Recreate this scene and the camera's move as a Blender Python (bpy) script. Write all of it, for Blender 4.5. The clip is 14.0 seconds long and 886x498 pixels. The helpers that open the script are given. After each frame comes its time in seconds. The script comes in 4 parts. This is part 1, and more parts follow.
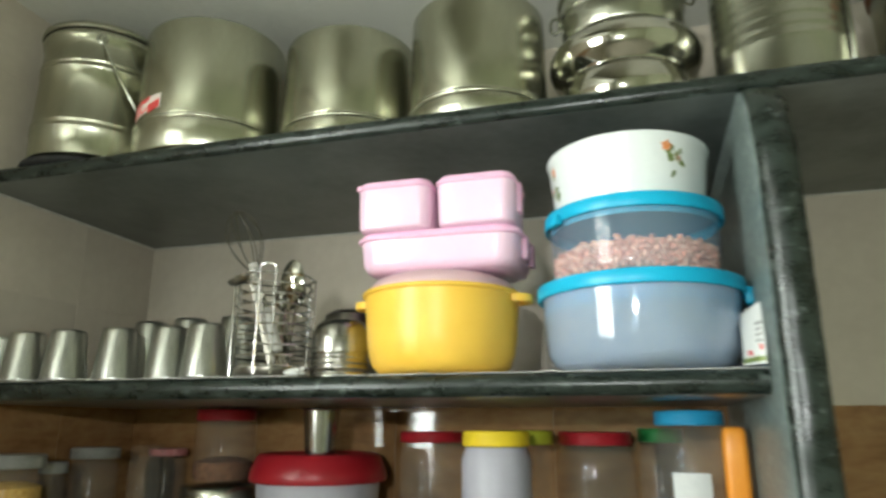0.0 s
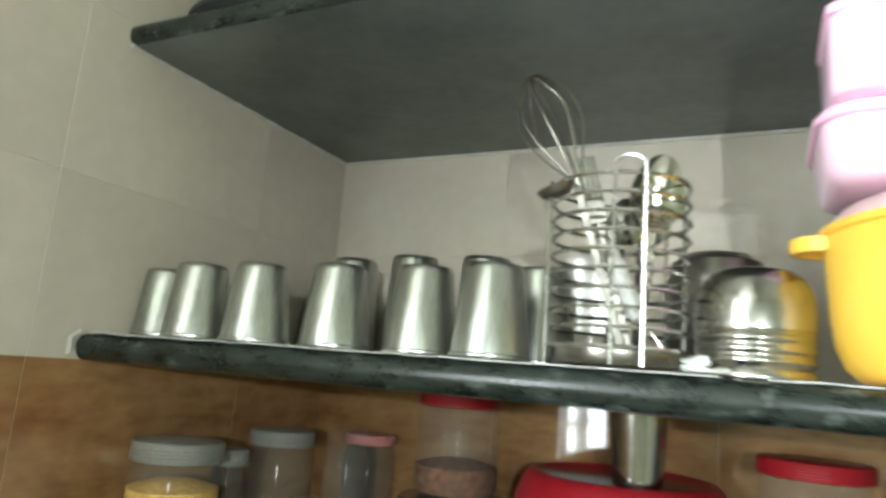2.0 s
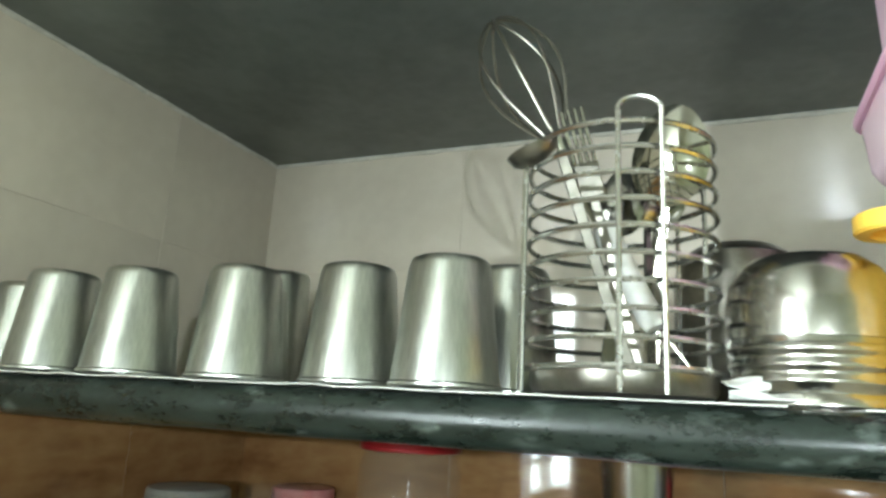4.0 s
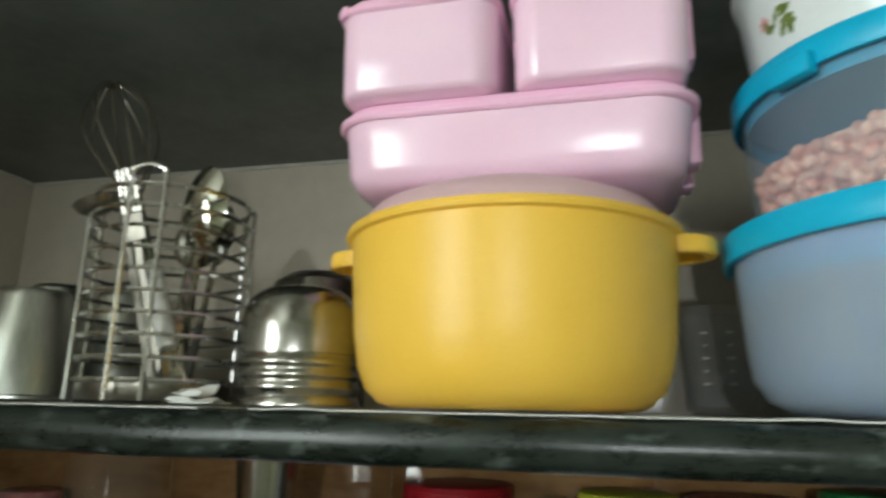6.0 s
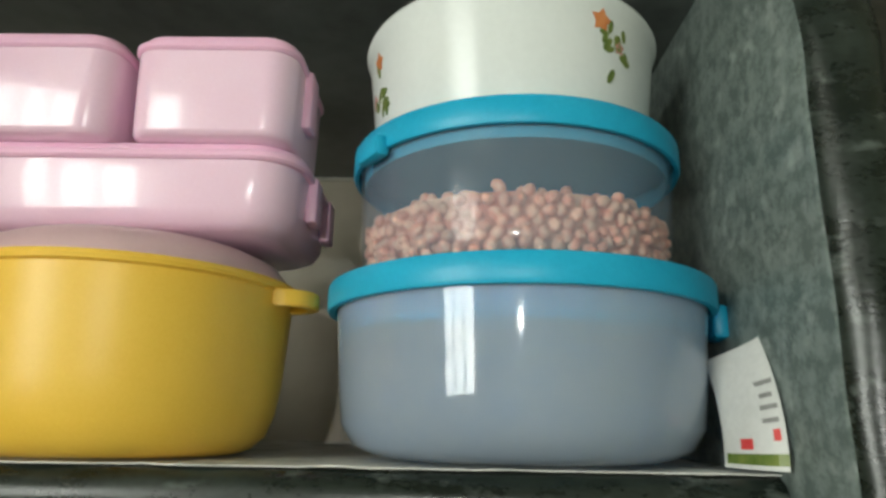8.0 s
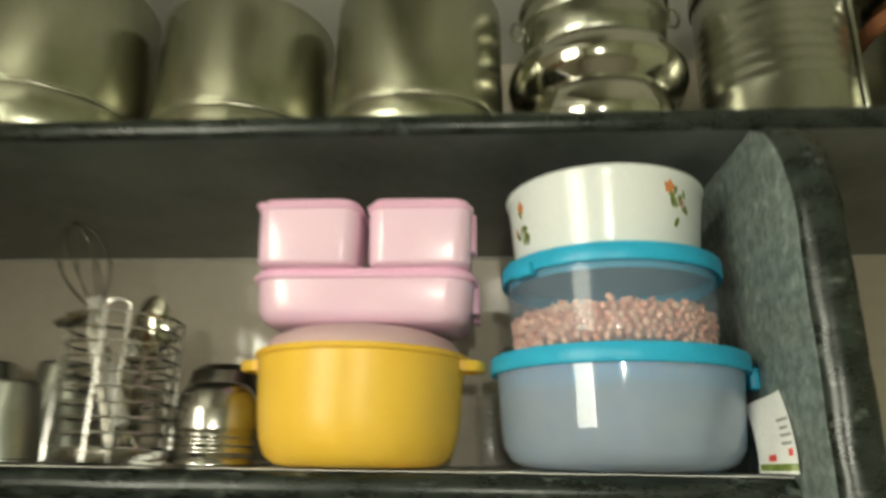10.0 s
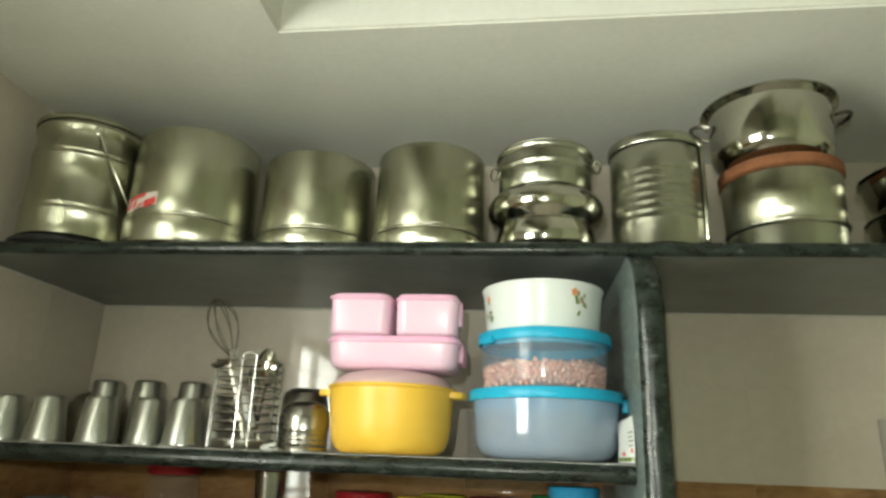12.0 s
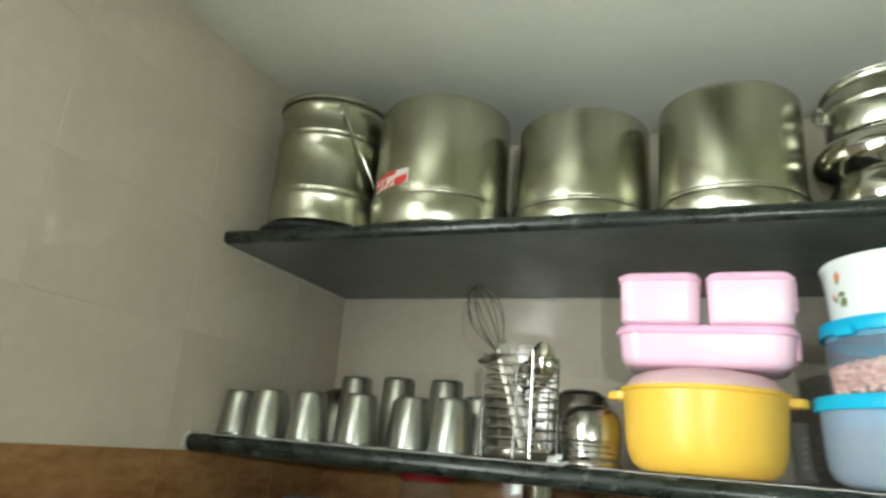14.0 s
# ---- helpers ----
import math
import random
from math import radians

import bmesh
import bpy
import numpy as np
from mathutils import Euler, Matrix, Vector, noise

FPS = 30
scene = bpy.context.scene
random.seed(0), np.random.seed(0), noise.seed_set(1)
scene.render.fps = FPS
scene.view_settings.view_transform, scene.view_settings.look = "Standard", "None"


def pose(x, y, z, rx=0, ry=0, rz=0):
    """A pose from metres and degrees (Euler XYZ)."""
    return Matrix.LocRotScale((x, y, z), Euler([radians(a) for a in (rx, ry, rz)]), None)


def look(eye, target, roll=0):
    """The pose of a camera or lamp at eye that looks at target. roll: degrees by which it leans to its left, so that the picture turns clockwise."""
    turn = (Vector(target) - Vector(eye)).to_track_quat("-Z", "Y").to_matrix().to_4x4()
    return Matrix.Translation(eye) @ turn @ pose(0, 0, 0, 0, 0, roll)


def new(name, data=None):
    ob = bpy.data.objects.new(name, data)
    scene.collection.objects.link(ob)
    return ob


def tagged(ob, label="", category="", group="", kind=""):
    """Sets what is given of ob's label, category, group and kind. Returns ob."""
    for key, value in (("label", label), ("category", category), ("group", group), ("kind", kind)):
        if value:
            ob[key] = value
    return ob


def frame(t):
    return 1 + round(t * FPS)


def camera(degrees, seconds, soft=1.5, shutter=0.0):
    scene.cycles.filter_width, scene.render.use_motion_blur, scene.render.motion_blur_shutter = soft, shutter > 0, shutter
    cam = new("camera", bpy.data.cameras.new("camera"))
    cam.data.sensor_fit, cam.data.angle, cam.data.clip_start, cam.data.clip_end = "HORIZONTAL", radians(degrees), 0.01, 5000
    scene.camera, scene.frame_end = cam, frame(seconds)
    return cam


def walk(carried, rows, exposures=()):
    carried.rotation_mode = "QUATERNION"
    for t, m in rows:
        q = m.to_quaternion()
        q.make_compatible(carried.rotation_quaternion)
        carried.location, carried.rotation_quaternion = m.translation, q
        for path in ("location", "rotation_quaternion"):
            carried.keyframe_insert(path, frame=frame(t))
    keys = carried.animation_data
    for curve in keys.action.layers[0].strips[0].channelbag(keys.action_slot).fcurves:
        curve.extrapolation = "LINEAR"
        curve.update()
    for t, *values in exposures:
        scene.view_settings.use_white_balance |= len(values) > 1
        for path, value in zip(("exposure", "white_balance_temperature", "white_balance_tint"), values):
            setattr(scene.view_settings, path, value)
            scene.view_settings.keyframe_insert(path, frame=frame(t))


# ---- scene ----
cam = camera(66.9, 14.0, soft=2.8, shutter=0.55)
PATH = [
    (0, (1.058, -0.796, 1.338), (0.51, 1.058, 1.849), 0.2),
    (0.5, (0.943, -0.729, 1.348), (0.334, 1.096, 1.895), 0.8),
    (1, (0.822, -0.66, 1.338), (0.039, 1.112, 1.836), 1.6),
    (1.5, (0.708, -0.571, 1.352), (-0.046, 1.235, 1.764), 2.6),
    (2, (0.656, -0.473, 1.39), (-0.22, 1.289, 1.749), 4.6),
    (2.2, (0.634, -0.436, 1.401), (-0.281, 1.31, 1.739), 5.3),
    (4.3, (0.599, -0.327, 1.391), (-0.119, 1.477, 1.869), 2.3),
    (4.5, (0.635, -0.328, 1.391), (-0.089, 1.477, 1.86), 0.6),
    (5, (0.732, -0.343, 1.384), (0.115, 1.496, 1.872), 0.1),
    (5.5, (0.801, -0.341, 1.395), (0.221, 1.515, 1.863), -0.1),
    (6, (0.863, -0.35, 1.403), (0.371, 1.532, 1.868), 1.2),
    (6.5, (0.91, -0.359, 1.414), (0.52, 1.533, 1.932), 1.1),
    (7, (0.948, -0.361, 1.426), (0.795, 1.561, 1.956), 1.7),
    (7.2, (0.988, -0.356, 1.437), (0.902, 1.577, 1.944), 1.2),
    (9.3, (1.022, -0.423, 1.397), (1.009, 1.511, 1.904), 0.9),
    (9.5, (0.984, -0.444, 1.401), (0.93, 1.484, 1.932), 1.2),
    (10, (0.926, -0.614, 1.413), (0.798, 1.291, 2.008), 0.8),
    (10.5, (0.893, -0.777, 1.419), (0.708, 1.104, 2.075), 0.9),
    (11, (0.906, -0.884, 1.422), (0.703, 0.97, 2.145), 2.1),
    (11.5, (0.988, -0.999, 1.408), (0.754, 0.894, 2.01), 3.0),
    (12, (1.011, -1.077, 1.402), (0.789, 0.82, 1.995), 2.2),
    (12.5, (1.027, -1.107, 1.404), (0.801, 0.792, 1.993), 1.7),
    (13, (0.966, -1.07, 1.406), (0.565, 0.807, 1.969), 3.1),
    (13.5, (0.882, -1.006, 1.418), (0.208, 0.799, 1.955), 5.7),
    (14, (0.817, -0.914, 1.411), (0.068, 0.852, 1.977), 4.9),
]
EXPOSURES = [(0.0, 0.22, 6200, 11), (1.0, 0.3, 6500, 12), (1.5, 0.5, 6300, 12), (2.0, 0.9, 5800, 11), (4.5, 1.0, 5700, 7), (5.0, 0.05, 6200, 9), (5.5, -0.3, 6100, 9), (6.5, -0.60, 6050, 12), (7.0, -0.66, 6100, 12),
             (9.5, -0.35, 7200, 11), (10.0, -0.35, 7300, 10), (11.0, -0.1, 6900, 9), (12.5, 0.02, 6700, 8), (13.5, 0.10, 6400, 10), (14.0, 0.24, 6100, 11)]
walk(cam, [(t, look(eye, target, roll)) for t, eye, target, roll in PATH], EXPOSURES)

# ---------------------------------------------------------------- world and light
world = bpy.data.worlds.new("daylight")
scene.world = world
world.use_nodes = True
wn = world.node_tree.nodes
sky = wn.new("ShaderNodeTexSky")
sky.sky_type = "NISHITA"
sky.sun_disc = False
sky.sun_elevation = radians(40)
sky.sun_rotation = radians(100)
wn["Background"].inputs[1].default_value = 0.12
world.node_tree.links.new(sky.outputs[0], wn["Background"].inputs[0])



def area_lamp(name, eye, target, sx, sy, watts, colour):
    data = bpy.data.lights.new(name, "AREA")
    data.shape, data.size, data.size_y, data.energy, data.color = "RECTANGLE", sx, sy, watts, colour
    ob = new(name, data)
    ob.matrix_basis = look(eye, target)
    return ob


# daylight in the opening of the side window
area_lamp("window_daylight", (-0.125, -1.35, 1.51), (1.0, -1.06, 1.48), 0.90, 0.82, 64, (0.95, 1.0, 0.90))
# fixed fill lamp behind the camera path, standing in for the phone's moving light
area_lamp("phone_light_stand_in", (0.97, -1.22, 1.46), (0.80, 0.2, 1.50), 0.02, 0.02, 5.0, (0.97, 1.0, 0.93))

# ---------------------------------------------------------------- materials


def node_material(name):
    m = bpy.data.materials.new(name)
    m.use_nodes = True
    return m, m.node_tree.nodes, m.node_tree.links, m.node_tree.nodes["Principled BSDF"]


def mixed(nodes, links, fac, a, b):
    mix = nodes.new("ShaderNodeMix")
    mix.data_type = "RGBA"
    mix.inputs[6].default_value, mix.inputs[7].default_value = (*a, 1), (*b, 1)
    if fac is not None:
        links.new(fac, mix.inputs[0])
    return mix


def ramp(nodes, links, src, lo, hi):
    r = nodes.new("ShaderNodeMapRange")
    r.inputs[1].default_value, r.inputs[2].default_value = lo, hi
    links.new(src, r.inputs[0])
    return r.outputs[0]


def surface(name, a, b, rough=0.5, metal=0.0, scale=40.0, fine=300.0, bump=0.1, rough_to=None, stretch=(1, 1, 1), lo=0.4, hi=0.62,
            coat=0.0, transmission=0.0, sub=0.0, alpha=1.0, worn=None, worn_scale=18.0, worn_at=(0.6, 0.72), random_tint=0.0, ior=1.45, turned=0.0, coat_rough=0.03):
    """Two colours mixed by a coarse and a fine noise, with bump, uneven gloss and, if worn is given, patches of a third colour."""
    m, nodes, links, p = node_material(name)
    co = nodes.new("ShaderNodeTexCoord")
    mp = nodes.new("ShaderNodeMapping")
    mp.inputs["Scale"].default_value = stretch
    links.new(co.outputs["Object"], mp.inputs[0])
    n1, n2 = nodes.new("ShaderNodeTexNoise"), nodes.new("ShaderNodeTexNoise")
    n1.inputs["Scale"].default_value, n2.inputs["Scale"].default_value = scale, fine
    n1.inputs["Detail"].default_value = n2.inputs["Detail"].default_value = 4
    for n in (n1, n2):
        links.new(mp.outputs[0], n.inputs["Vector"])
    both = nodes.new("ShaderNodeMath")
    both.operation = "MULTIPLY_ADD"
    both.inputs[1].default_value, both.inputs[2].default_value = 0.35, 0.0
    links.new(n2.outputs[0], both.inputs[0])
    add = nodes.new("ShaderNodeMath")
    add.operation = "MULTIPLY_ADD"
    add.inputs[1].default_value = 0.65
    links.new(n1.outputs[0], add.inputs[0])
    links.new(both.outputs[0], add.inputs[2])
    fac = ramp(nodes, links, add.outputs[0], lo, hi)
    mix = mixed(nodes, links, fac, a, b)
    colour = mix.outputs[2]
    if worn:
        n3 = nodes.new("ShaderNodeTexNoise")
        n3.inputs["Scale"].default_value, n3.inputs["Detail"].default_value = worn_scale, 8
        links.new(mp.outputs[0], n3.inputs["Vector"])
        w = mixed(nodes, links, ramp(nodes, links, n3.outputs[0], *worn_at), a, worn)
        links.new(colour, w.inputs[6])
        colour = w.outputs[2]
    if random_tint:
        info = nodes.new("ShaderNodeObjectInfo")
        hue = nodes.new("ShaderNodeHueSaturation")
        mr = nodes.new("ShaderNodeMapRange")
        mr.inputs[3].default_value, mr.inputs[4].default_value = 1 - random_tint, 1 + random_tint
        links.new(info.outputs["Random"], mr.inputs[0])
        links.new(mr.outputs[0], hue.inputs["Value"])
        links.new(colour, hue.inputs["Color"])
        colour = hue.outputs[0]
    links.new(colour, p.inputs["Base Color"])
    rr = nodes.new("ShaderNodeMapRange")
    rr.inputs[3].default_value, rr.inputs[4].default_value = rough, rough_to if rough_to is not None else min(1, rough * 1.25)
    links.new(add.outputs[0], rr.inputs[0])
    links.new(rr.outputs[0], p.inputs["Roughness"])
    p.inputs["Metallic"].default_value = metal
    if turned:  # fine turning marks round the upright axis
        tg = nodes.new("ShaderNodeTangent")
        tg.direction_type, tg.axis = "RADIAL", "Z"
        p.inputs["Anisotropic"].default_value = turned
        links.new(tg.outputs[0], p.inputs["Tangent"])
    p.inputs["Coat Weight"].default_value, p.inputs["Coat Roughness"].default_value = coat, coat_rough
    p.inputs["Transmission Weight"].default_value = transmission
    p.inputs["Subsurface Weight"].default_value = sub
    p.inputs["Subsurface Radius"].default_value = (0.01, 0.008, 0.006)
    p.inputs["IOR"].default_value = ior
    p.inputs["Alpha"].default_value = alpha
    if bump:
        bp = nodes.new("ShaderNodeBump")
        bp.inputs["Strength"].default_value, bp.inputs["Distance"].default_value = bump, 0.001
        links.new(add.outputs[0], bp.inputs["Height"])
        links.new(bp.outputs[0], p.inputs["Normal"])
    return m


PLASTER = surface("painted plaster", (0.72, 0.71, 0.65), (0.78, 0.77, 0.71), 0.75, scale=3, fine=60, bump=0.15)
GREEN_WALL = surface("pale green wall paint", (0.47, 0.495, 0.345), (0.53, 0.555, 0.40), 0.7, scale=3, fine=60, bump=0.15)
LOFT_PAINT = surface("loft paint", (0.71, 0.71, 0.64), (0.77, 0.77, 0.70), 0.7, scale=4, fine=80, bump=0.2)
GROUT = surface("grout", (0.56, 0.505, 0.42), (0.61, 0.555, 0.47), 0.85, scale=60, fine=400)
TILE = surface("cream glazed tile", (0.53, 0.475, 0.39), (0.58, 0.525, 0.435), 0.025, rough_to=0.055, scale=7, fine=50, bump=0.05, random_tint=0.03)
TILE_BROWN = surface("brown veined glazed tile", (0.20, 0.095, 0.035), (0.42, 0.25, 0.11), 0.025, rough_to=0.06, scale=4, fine=22, bump=0.05,
                     stretch=(1, 1, 2.2), lo=0.38, hi=0.66, worn=(0.13, 0.06, 0.025), worn_scale=5, worn_at=(0.52, 0.7), random_tint=0.08)
STONE = surface("dark green polished stone", (0.007, 0.011, 0.008), (0.024, 0.033, 0.027), 0.15, rough_to=0.42, scale=55, fine=420, bump=0.4, stretch=(0.5, 1, 1),
                worn=(0.17, 0.20, 0.18), worn_scale=75, worn_at=(0.60, 0.86))
STONE_RAW = surface("half polished stone underside", (0.062, 0.073, 0.067), (0.112, 0.125, 0.117), 0.24, rough_to=0.40, scale=9, fine=60, bump=0.06, ior=1.6,
                    worn=(0.19, 0.21, 0.195), worn_scale=5, worn_at=(0.52, 0.95))
STONE_GREY = surface("grey green speckled stone", (0.105, 0.135, 0.124), (0.20, 0.242, 0.224), 0.28, rough_to=0.5, scale=85, fine=420, bump=0.3, lo=0.42, hi=0.58,
                     worn=(0.33, 0.37, 0.35), worn_scale=70, worn_at=(0.56, 0.76))
STEEL = surface("stainless steel", (0.38, 0.385, 0.315), (0.46, 0.465, 0.385), 0.21, metal=1, rough_to=0.30, scale=14, fine=200, bump=0.03, turned=0.6)
STEEL_BRUSHED = surface("brushed stainless steel", (0.36, 0.36, 0.275), (0.44, 0.44, 0.34), 0.22, metal=1, rough_to=0.28, scale=10, fine=160, bump=0.006, stretch=(3, 3, 0.5), turned=0.8)
STEEL_SATIN = surface("satin stainless steel", (0.33, 0.34, 0.31), (0.47, 0.48, 0.44), 0.24, metal=1, rough_to=0.36, scale=30, fine=260, bump=0.03, stretch=(3, 3, 0.3), turned=0.5)
STEEL_MIRROR = surface("polished stainless steel", (0.50, 0.49, 0.43), (0.58, 0.57, 0.50), 0.07, metal=1, rough_to=0.16, scale=12, fine=150, bump=0.02)
STEEL_SOFT = surface("softly polished steel", (0.34, 0.33, 0.30), (0.43, 0.42, 0.38), 0.18, metal=1, rough_to=0.24, scale=12, fine=150, bump=0.02, turned=0.5)
# darker steel, also used where brighter steel caught too much light
STEEL_DARK = surface("dark dull steel", (0.17, 0.16, 0.135), (0.27, 0.255, 0.22), 0.22, metal=1, rough_to=0.4, scale=20, fine=150, bump=0.05)
CHROME = surface("chromed wire", (0.50, 0.50, 0.47), (0.60, 0.60, 0.57), 0.18, metal=1, rough_to=0.34, scale=60, fine=300, bump=0.02)
YELLOW = surface("yellow plastic", (0.86, 0.53, 0.062), (0.90, 0.57, 0.080), 0.30, rough_to=0.44, scale=12, fine=500, bump=0.05, sub=0.12)
PINK = surface("pink plastic", (0.88, 0.60, 0.75), (0.91, 0.64, 0.79), 0.16, rough_to=0.28, scale=12, fine=500, bump=0.04, sub=0.12, coat=0.35)
PINK_LID = surface("pink lid plastic", (0.86, 0.50, 0.68), (0.89, 0.54, 0.72), 0.24, rough_to=0.4, scale=12, fine=500, bump=0.04, sub=0.12)
BLUE_LID = surface("turquoise lid plastic", (0.006, 0.36, 0.58), (0.012, 0.41, 0.64), 0.34, rough_to=0.44, scale=14, fine=400, bump=0.06)
FROSTED = surface("frosted blue translucent plastic", (0.66, 0.80, 0.98), (0.74, 0.86, 0.99), 0.34, rough_to=0.42, scale=6, fine=60, bump=0.03, transmission=0.72, ior=1.12, coat=0.9, coat_rough=0.06)
CLEAR_BLUE = surface("clear bluish plastic", (0.34, 0.44, 0.56), (0.39, 0.49, 0.61), 0.12, rough_to=0.2, scale=10, fine=300, bump=0.02, alpha=0.18, coat=0.8, coat_rough=0.08)
FROSTED_PINK = surface("frosted pinkish dome plastic", (0.86, 0.60, 0.62), (0.90, 0.65, 0.67), 0.28, scale=10, fine=300, bump=0.04, transmission=0.35, ior=1.3)
CLEAR = surface("clear jar plastic", (0.45, 0.41, 0.34), (0.51, 0.47, 0.40), 0.06, rough_to=0.12, scale=10, fine=200, bump=0.03, alpha=0.06, coat=0.9)
GLASS = surface("clear glass", (0.70, 0.70, 0.68), (0.75, 0.75, 0.73), 0.03, rough_to=0.06, scale=10, fine=200, bump=0, alpha=0.10, coat=1.0)
CERAMIC = surface("white enamel", (0.71, 0.75, 0.73), (0.75, 0.79, 0.77), 0.20, rough_to=0.22, scale=10, fine=200, bump=0.02)
NUT = surface("peanut skin", (0.86, 0.36, 0.26), (0.96, 0.66, 0.50), 0.5, scale=60, fine=500, bump=0.3, random_tint=0.22)
RED = surface("red lid plastic", (0.30, 0.010, 0.016), (0.36, 0.018, 0.026), 0.30, rough_to=0.4, scale=14, fine=300, bump=0.06)
LEMON = surface("lemon lid plastic", (0.76, 0.56, 0.02), (0.80, 0.60, 0.03), 0.34, scale=14, fine=300, bump=0.06)
LIME = surface("lime lid plastic", (0.45, 0.48, 0.03), (0.52, 0.54, 0.05), 0.34, scale=14, fine=300, bump=0.06)
GREEN = surface("green lid plastic", (0.01, 0.14, 0.03), (0.02, 0.18, 0.045), 0.34, scale=14, fine=300, bump=0.06)
SKY_LID = surface("blue lid plastic", (0.02, 0.27, 0.50), (0.03, 0.32, 0.56), 0.34, scale=14, fine=300, bump=0.06)
WHITE_GRIP = surface("white plastic", (0.52, 0.52, 0.49), (0.60, 0.60, 0.57), 0.35, scale=14, fine=300, bump=0.06)
GREY_LID = surface("greyish white lid plastic", (0.30, 0.30, 0.27), (0.38, 0.38, 0.35), 0.25, scale=14, fine=300, bump=0.06, alpha=0.62)
ORANGE = surface("orange plastic", (0.75, 0.26, 0.02), (0.80, 0.31, 0.03), 0.3, scale=14, fine=300, bump=0.06)
PASTA = surface("yellow dry food", (0.55, 0.30, 0.04), (0.80, 0.52, 0.12), 0.6, scale=160, fine=420, bump=0.8)
SPICE = surface("brown spice", (0.10, 0.035, 0.015), (0.26, 0.11, 0.05), 0.8, scale=120, fine=500, bump=0.8)
LENTIL = surface("pale lentils", (0.40, 0.30, 0.16), (0.60, 0.48, 0.28), 0.7, scale=220, fine=600, bump=0.8)
MILKY = surface("milky plastic", (0.55, 0.54, 0.60), (0.62, 0.61, 0.67), 0.28, scale=14, fine=300, bump=0.04, transmission=0.3, ior=1.3)
PAPER = surface("lining paper", (0.62, 0.62, 0.58), (0.72, 0.72, 0.68), 0.8, scale=30, fine=300, bump=0.3, worn=(0.42, 0.44, 0.42), worn_scale=24, worn_at=(0.55, 0.7))
PRINT = surface("printed leaflet paper", (0.58, 0.59, 0.57), (0.66, 0.67, 0.65), 0.55, scale=20, fine=300, bump=0.1)
INK = surface("dark print", (0.22, 0.22, 0.21), (0.28, 0.28, 0.27), 0.6, scale=60, fine=300, bump=0)
BLACK = surface("plain black", (0.012, 0.012, 0.013), (0.025, 0.025, 0.025), 0.6, scale=60, fine=300)
CLAY = surface("reddish clay ring", (0.20, 0.075, 0.030), (0.27, 0.105, 0.045), 0.7, scale=30, fine=200)
RED_PRINT = surface("red sticker print", (0.62, 0.05, 0.05), (0.70, 0.09, 0.08), 0.4, scale=60, fine=200, bump=0)
WHITE_PRINT = surface("white sticker print", (0.66, 0.60, 0.55), (0.74, 0.68, 0.62), 0.4, scale=60, fine=200, bump=0)
LEAF_PRINT = surface("green glaze print", (0.10, 0.16, 0.03), (0.20, 0.25, 0.06), 0.25, scale=60, fine=200, bump=0)
FLOWER_PRINT = surface("orange glaze print", (0.62, 0.18, 0.05), (0.72, 0.28, 0.10), 0.25, scale=60, fine=200, bump=0)
ROSE_PRINT = surface("rose glaze print", (0.55, 0.20, 0.20), (0.66, 0.32, 0.30), 0.25, scale=60, fine=200, bump=0)
WOOD = surface("dark varnished wood", (0.06, 0.030, 0.016), (0.11, 0.06, 0.03), 0.4, scale=8, fine=80, stretch=(1, 8, 8))
FLOOR_MAT = surface("beige floor tile", (0.38, 0.345, 0.29), (0.46, 0.42, 0.36), 0.3, scale=3, fine=40)
SWITCH_PLATE = surface("greyish plastic plate", (0.36, 0.33, 0.28), (0.40, 0.37, 0.32), 0.4, scale=20, fine=200)
FRAME_PAINT = surface("white window paint", (0.72, 0.72, 0.68), (0.78, 0.78, 0.74), 0.4, scale=20, fine=200)

# ---------------------------------------------------------------- mesh helpers


def finish(name, bm, material, smooth=40):
    me = bpy.data.meshes.new(name)
    bm.normal_update()
    bm.to_mesh(me)
    bm.free()
    me.materials.append(material)
    if smooth:
        me.polygons.foreach_set("use_smooth", [True] * len(me.polygons))
        me.set_sharp_from_angle(angle=radians(smooth))
    return me


def part(name, bm, material, parent=None, label="", at=None, smooth=40):
    ob = new(name, finish(name, bm, material, smooth))
    if parent is not None:
        ob.parent = parent
    if at is not None:
        ob.matrix_basis = at
    if label:
        ob["label"] = label
    return ob


def thing(name, at, label, category, group=""):
    ob = new(name)
    ob.empty_display_size = 0.02
    ob.matrix_basis = at if isinstance(at, Matrix) else Matrix.Translation(at)
    return tagged(ob, label, category, group)


def placed(x, y, z, kr=1.0, kz=1.0):
    """A place for a thing, with its width and its height sized."""
    return Matrix.Translation((x, y, z)) @ Matrix.Diagonal((kr, kr, kz, 1))


def lathe(profile, segments=48, bm=None, cx=0.0, cy=0.0):
    """Turns a profile of (radius, height) round the z axis; a radius of 0 closes an end."""
    bm = bm or bmesh.new()
    rings = []
    for r, z in profile:
        if r <= 1e-6:
            rings.append([bm.verts.new((cx, cy, z))])
        else:
            rings.append([bm.verts.new((cx + r * math.cos(2 * math.pi * k / segments), cy + r * math.sin(2 * math.pi * k / segments), z)) for k in range(segments)])
    for a, b in zip(rings, rings[1:]):
        for k in range(segments):
            j = (k + 1) % segments
            if len(a) == 1 and len(b) == 1:
                continue
            if len(a) == 1:
                bm.faces.new((a[0], b[j], b[k]))
            elif len(b) == 1:
                bm.faces.new((a[k], a[j], b[0]))
            else:
                bm.faces.new((a[k], a[j], b[j], b[k]))
    bmesh.ops.recalc_face_normals(bm, faces=bm.faces)
    return bm


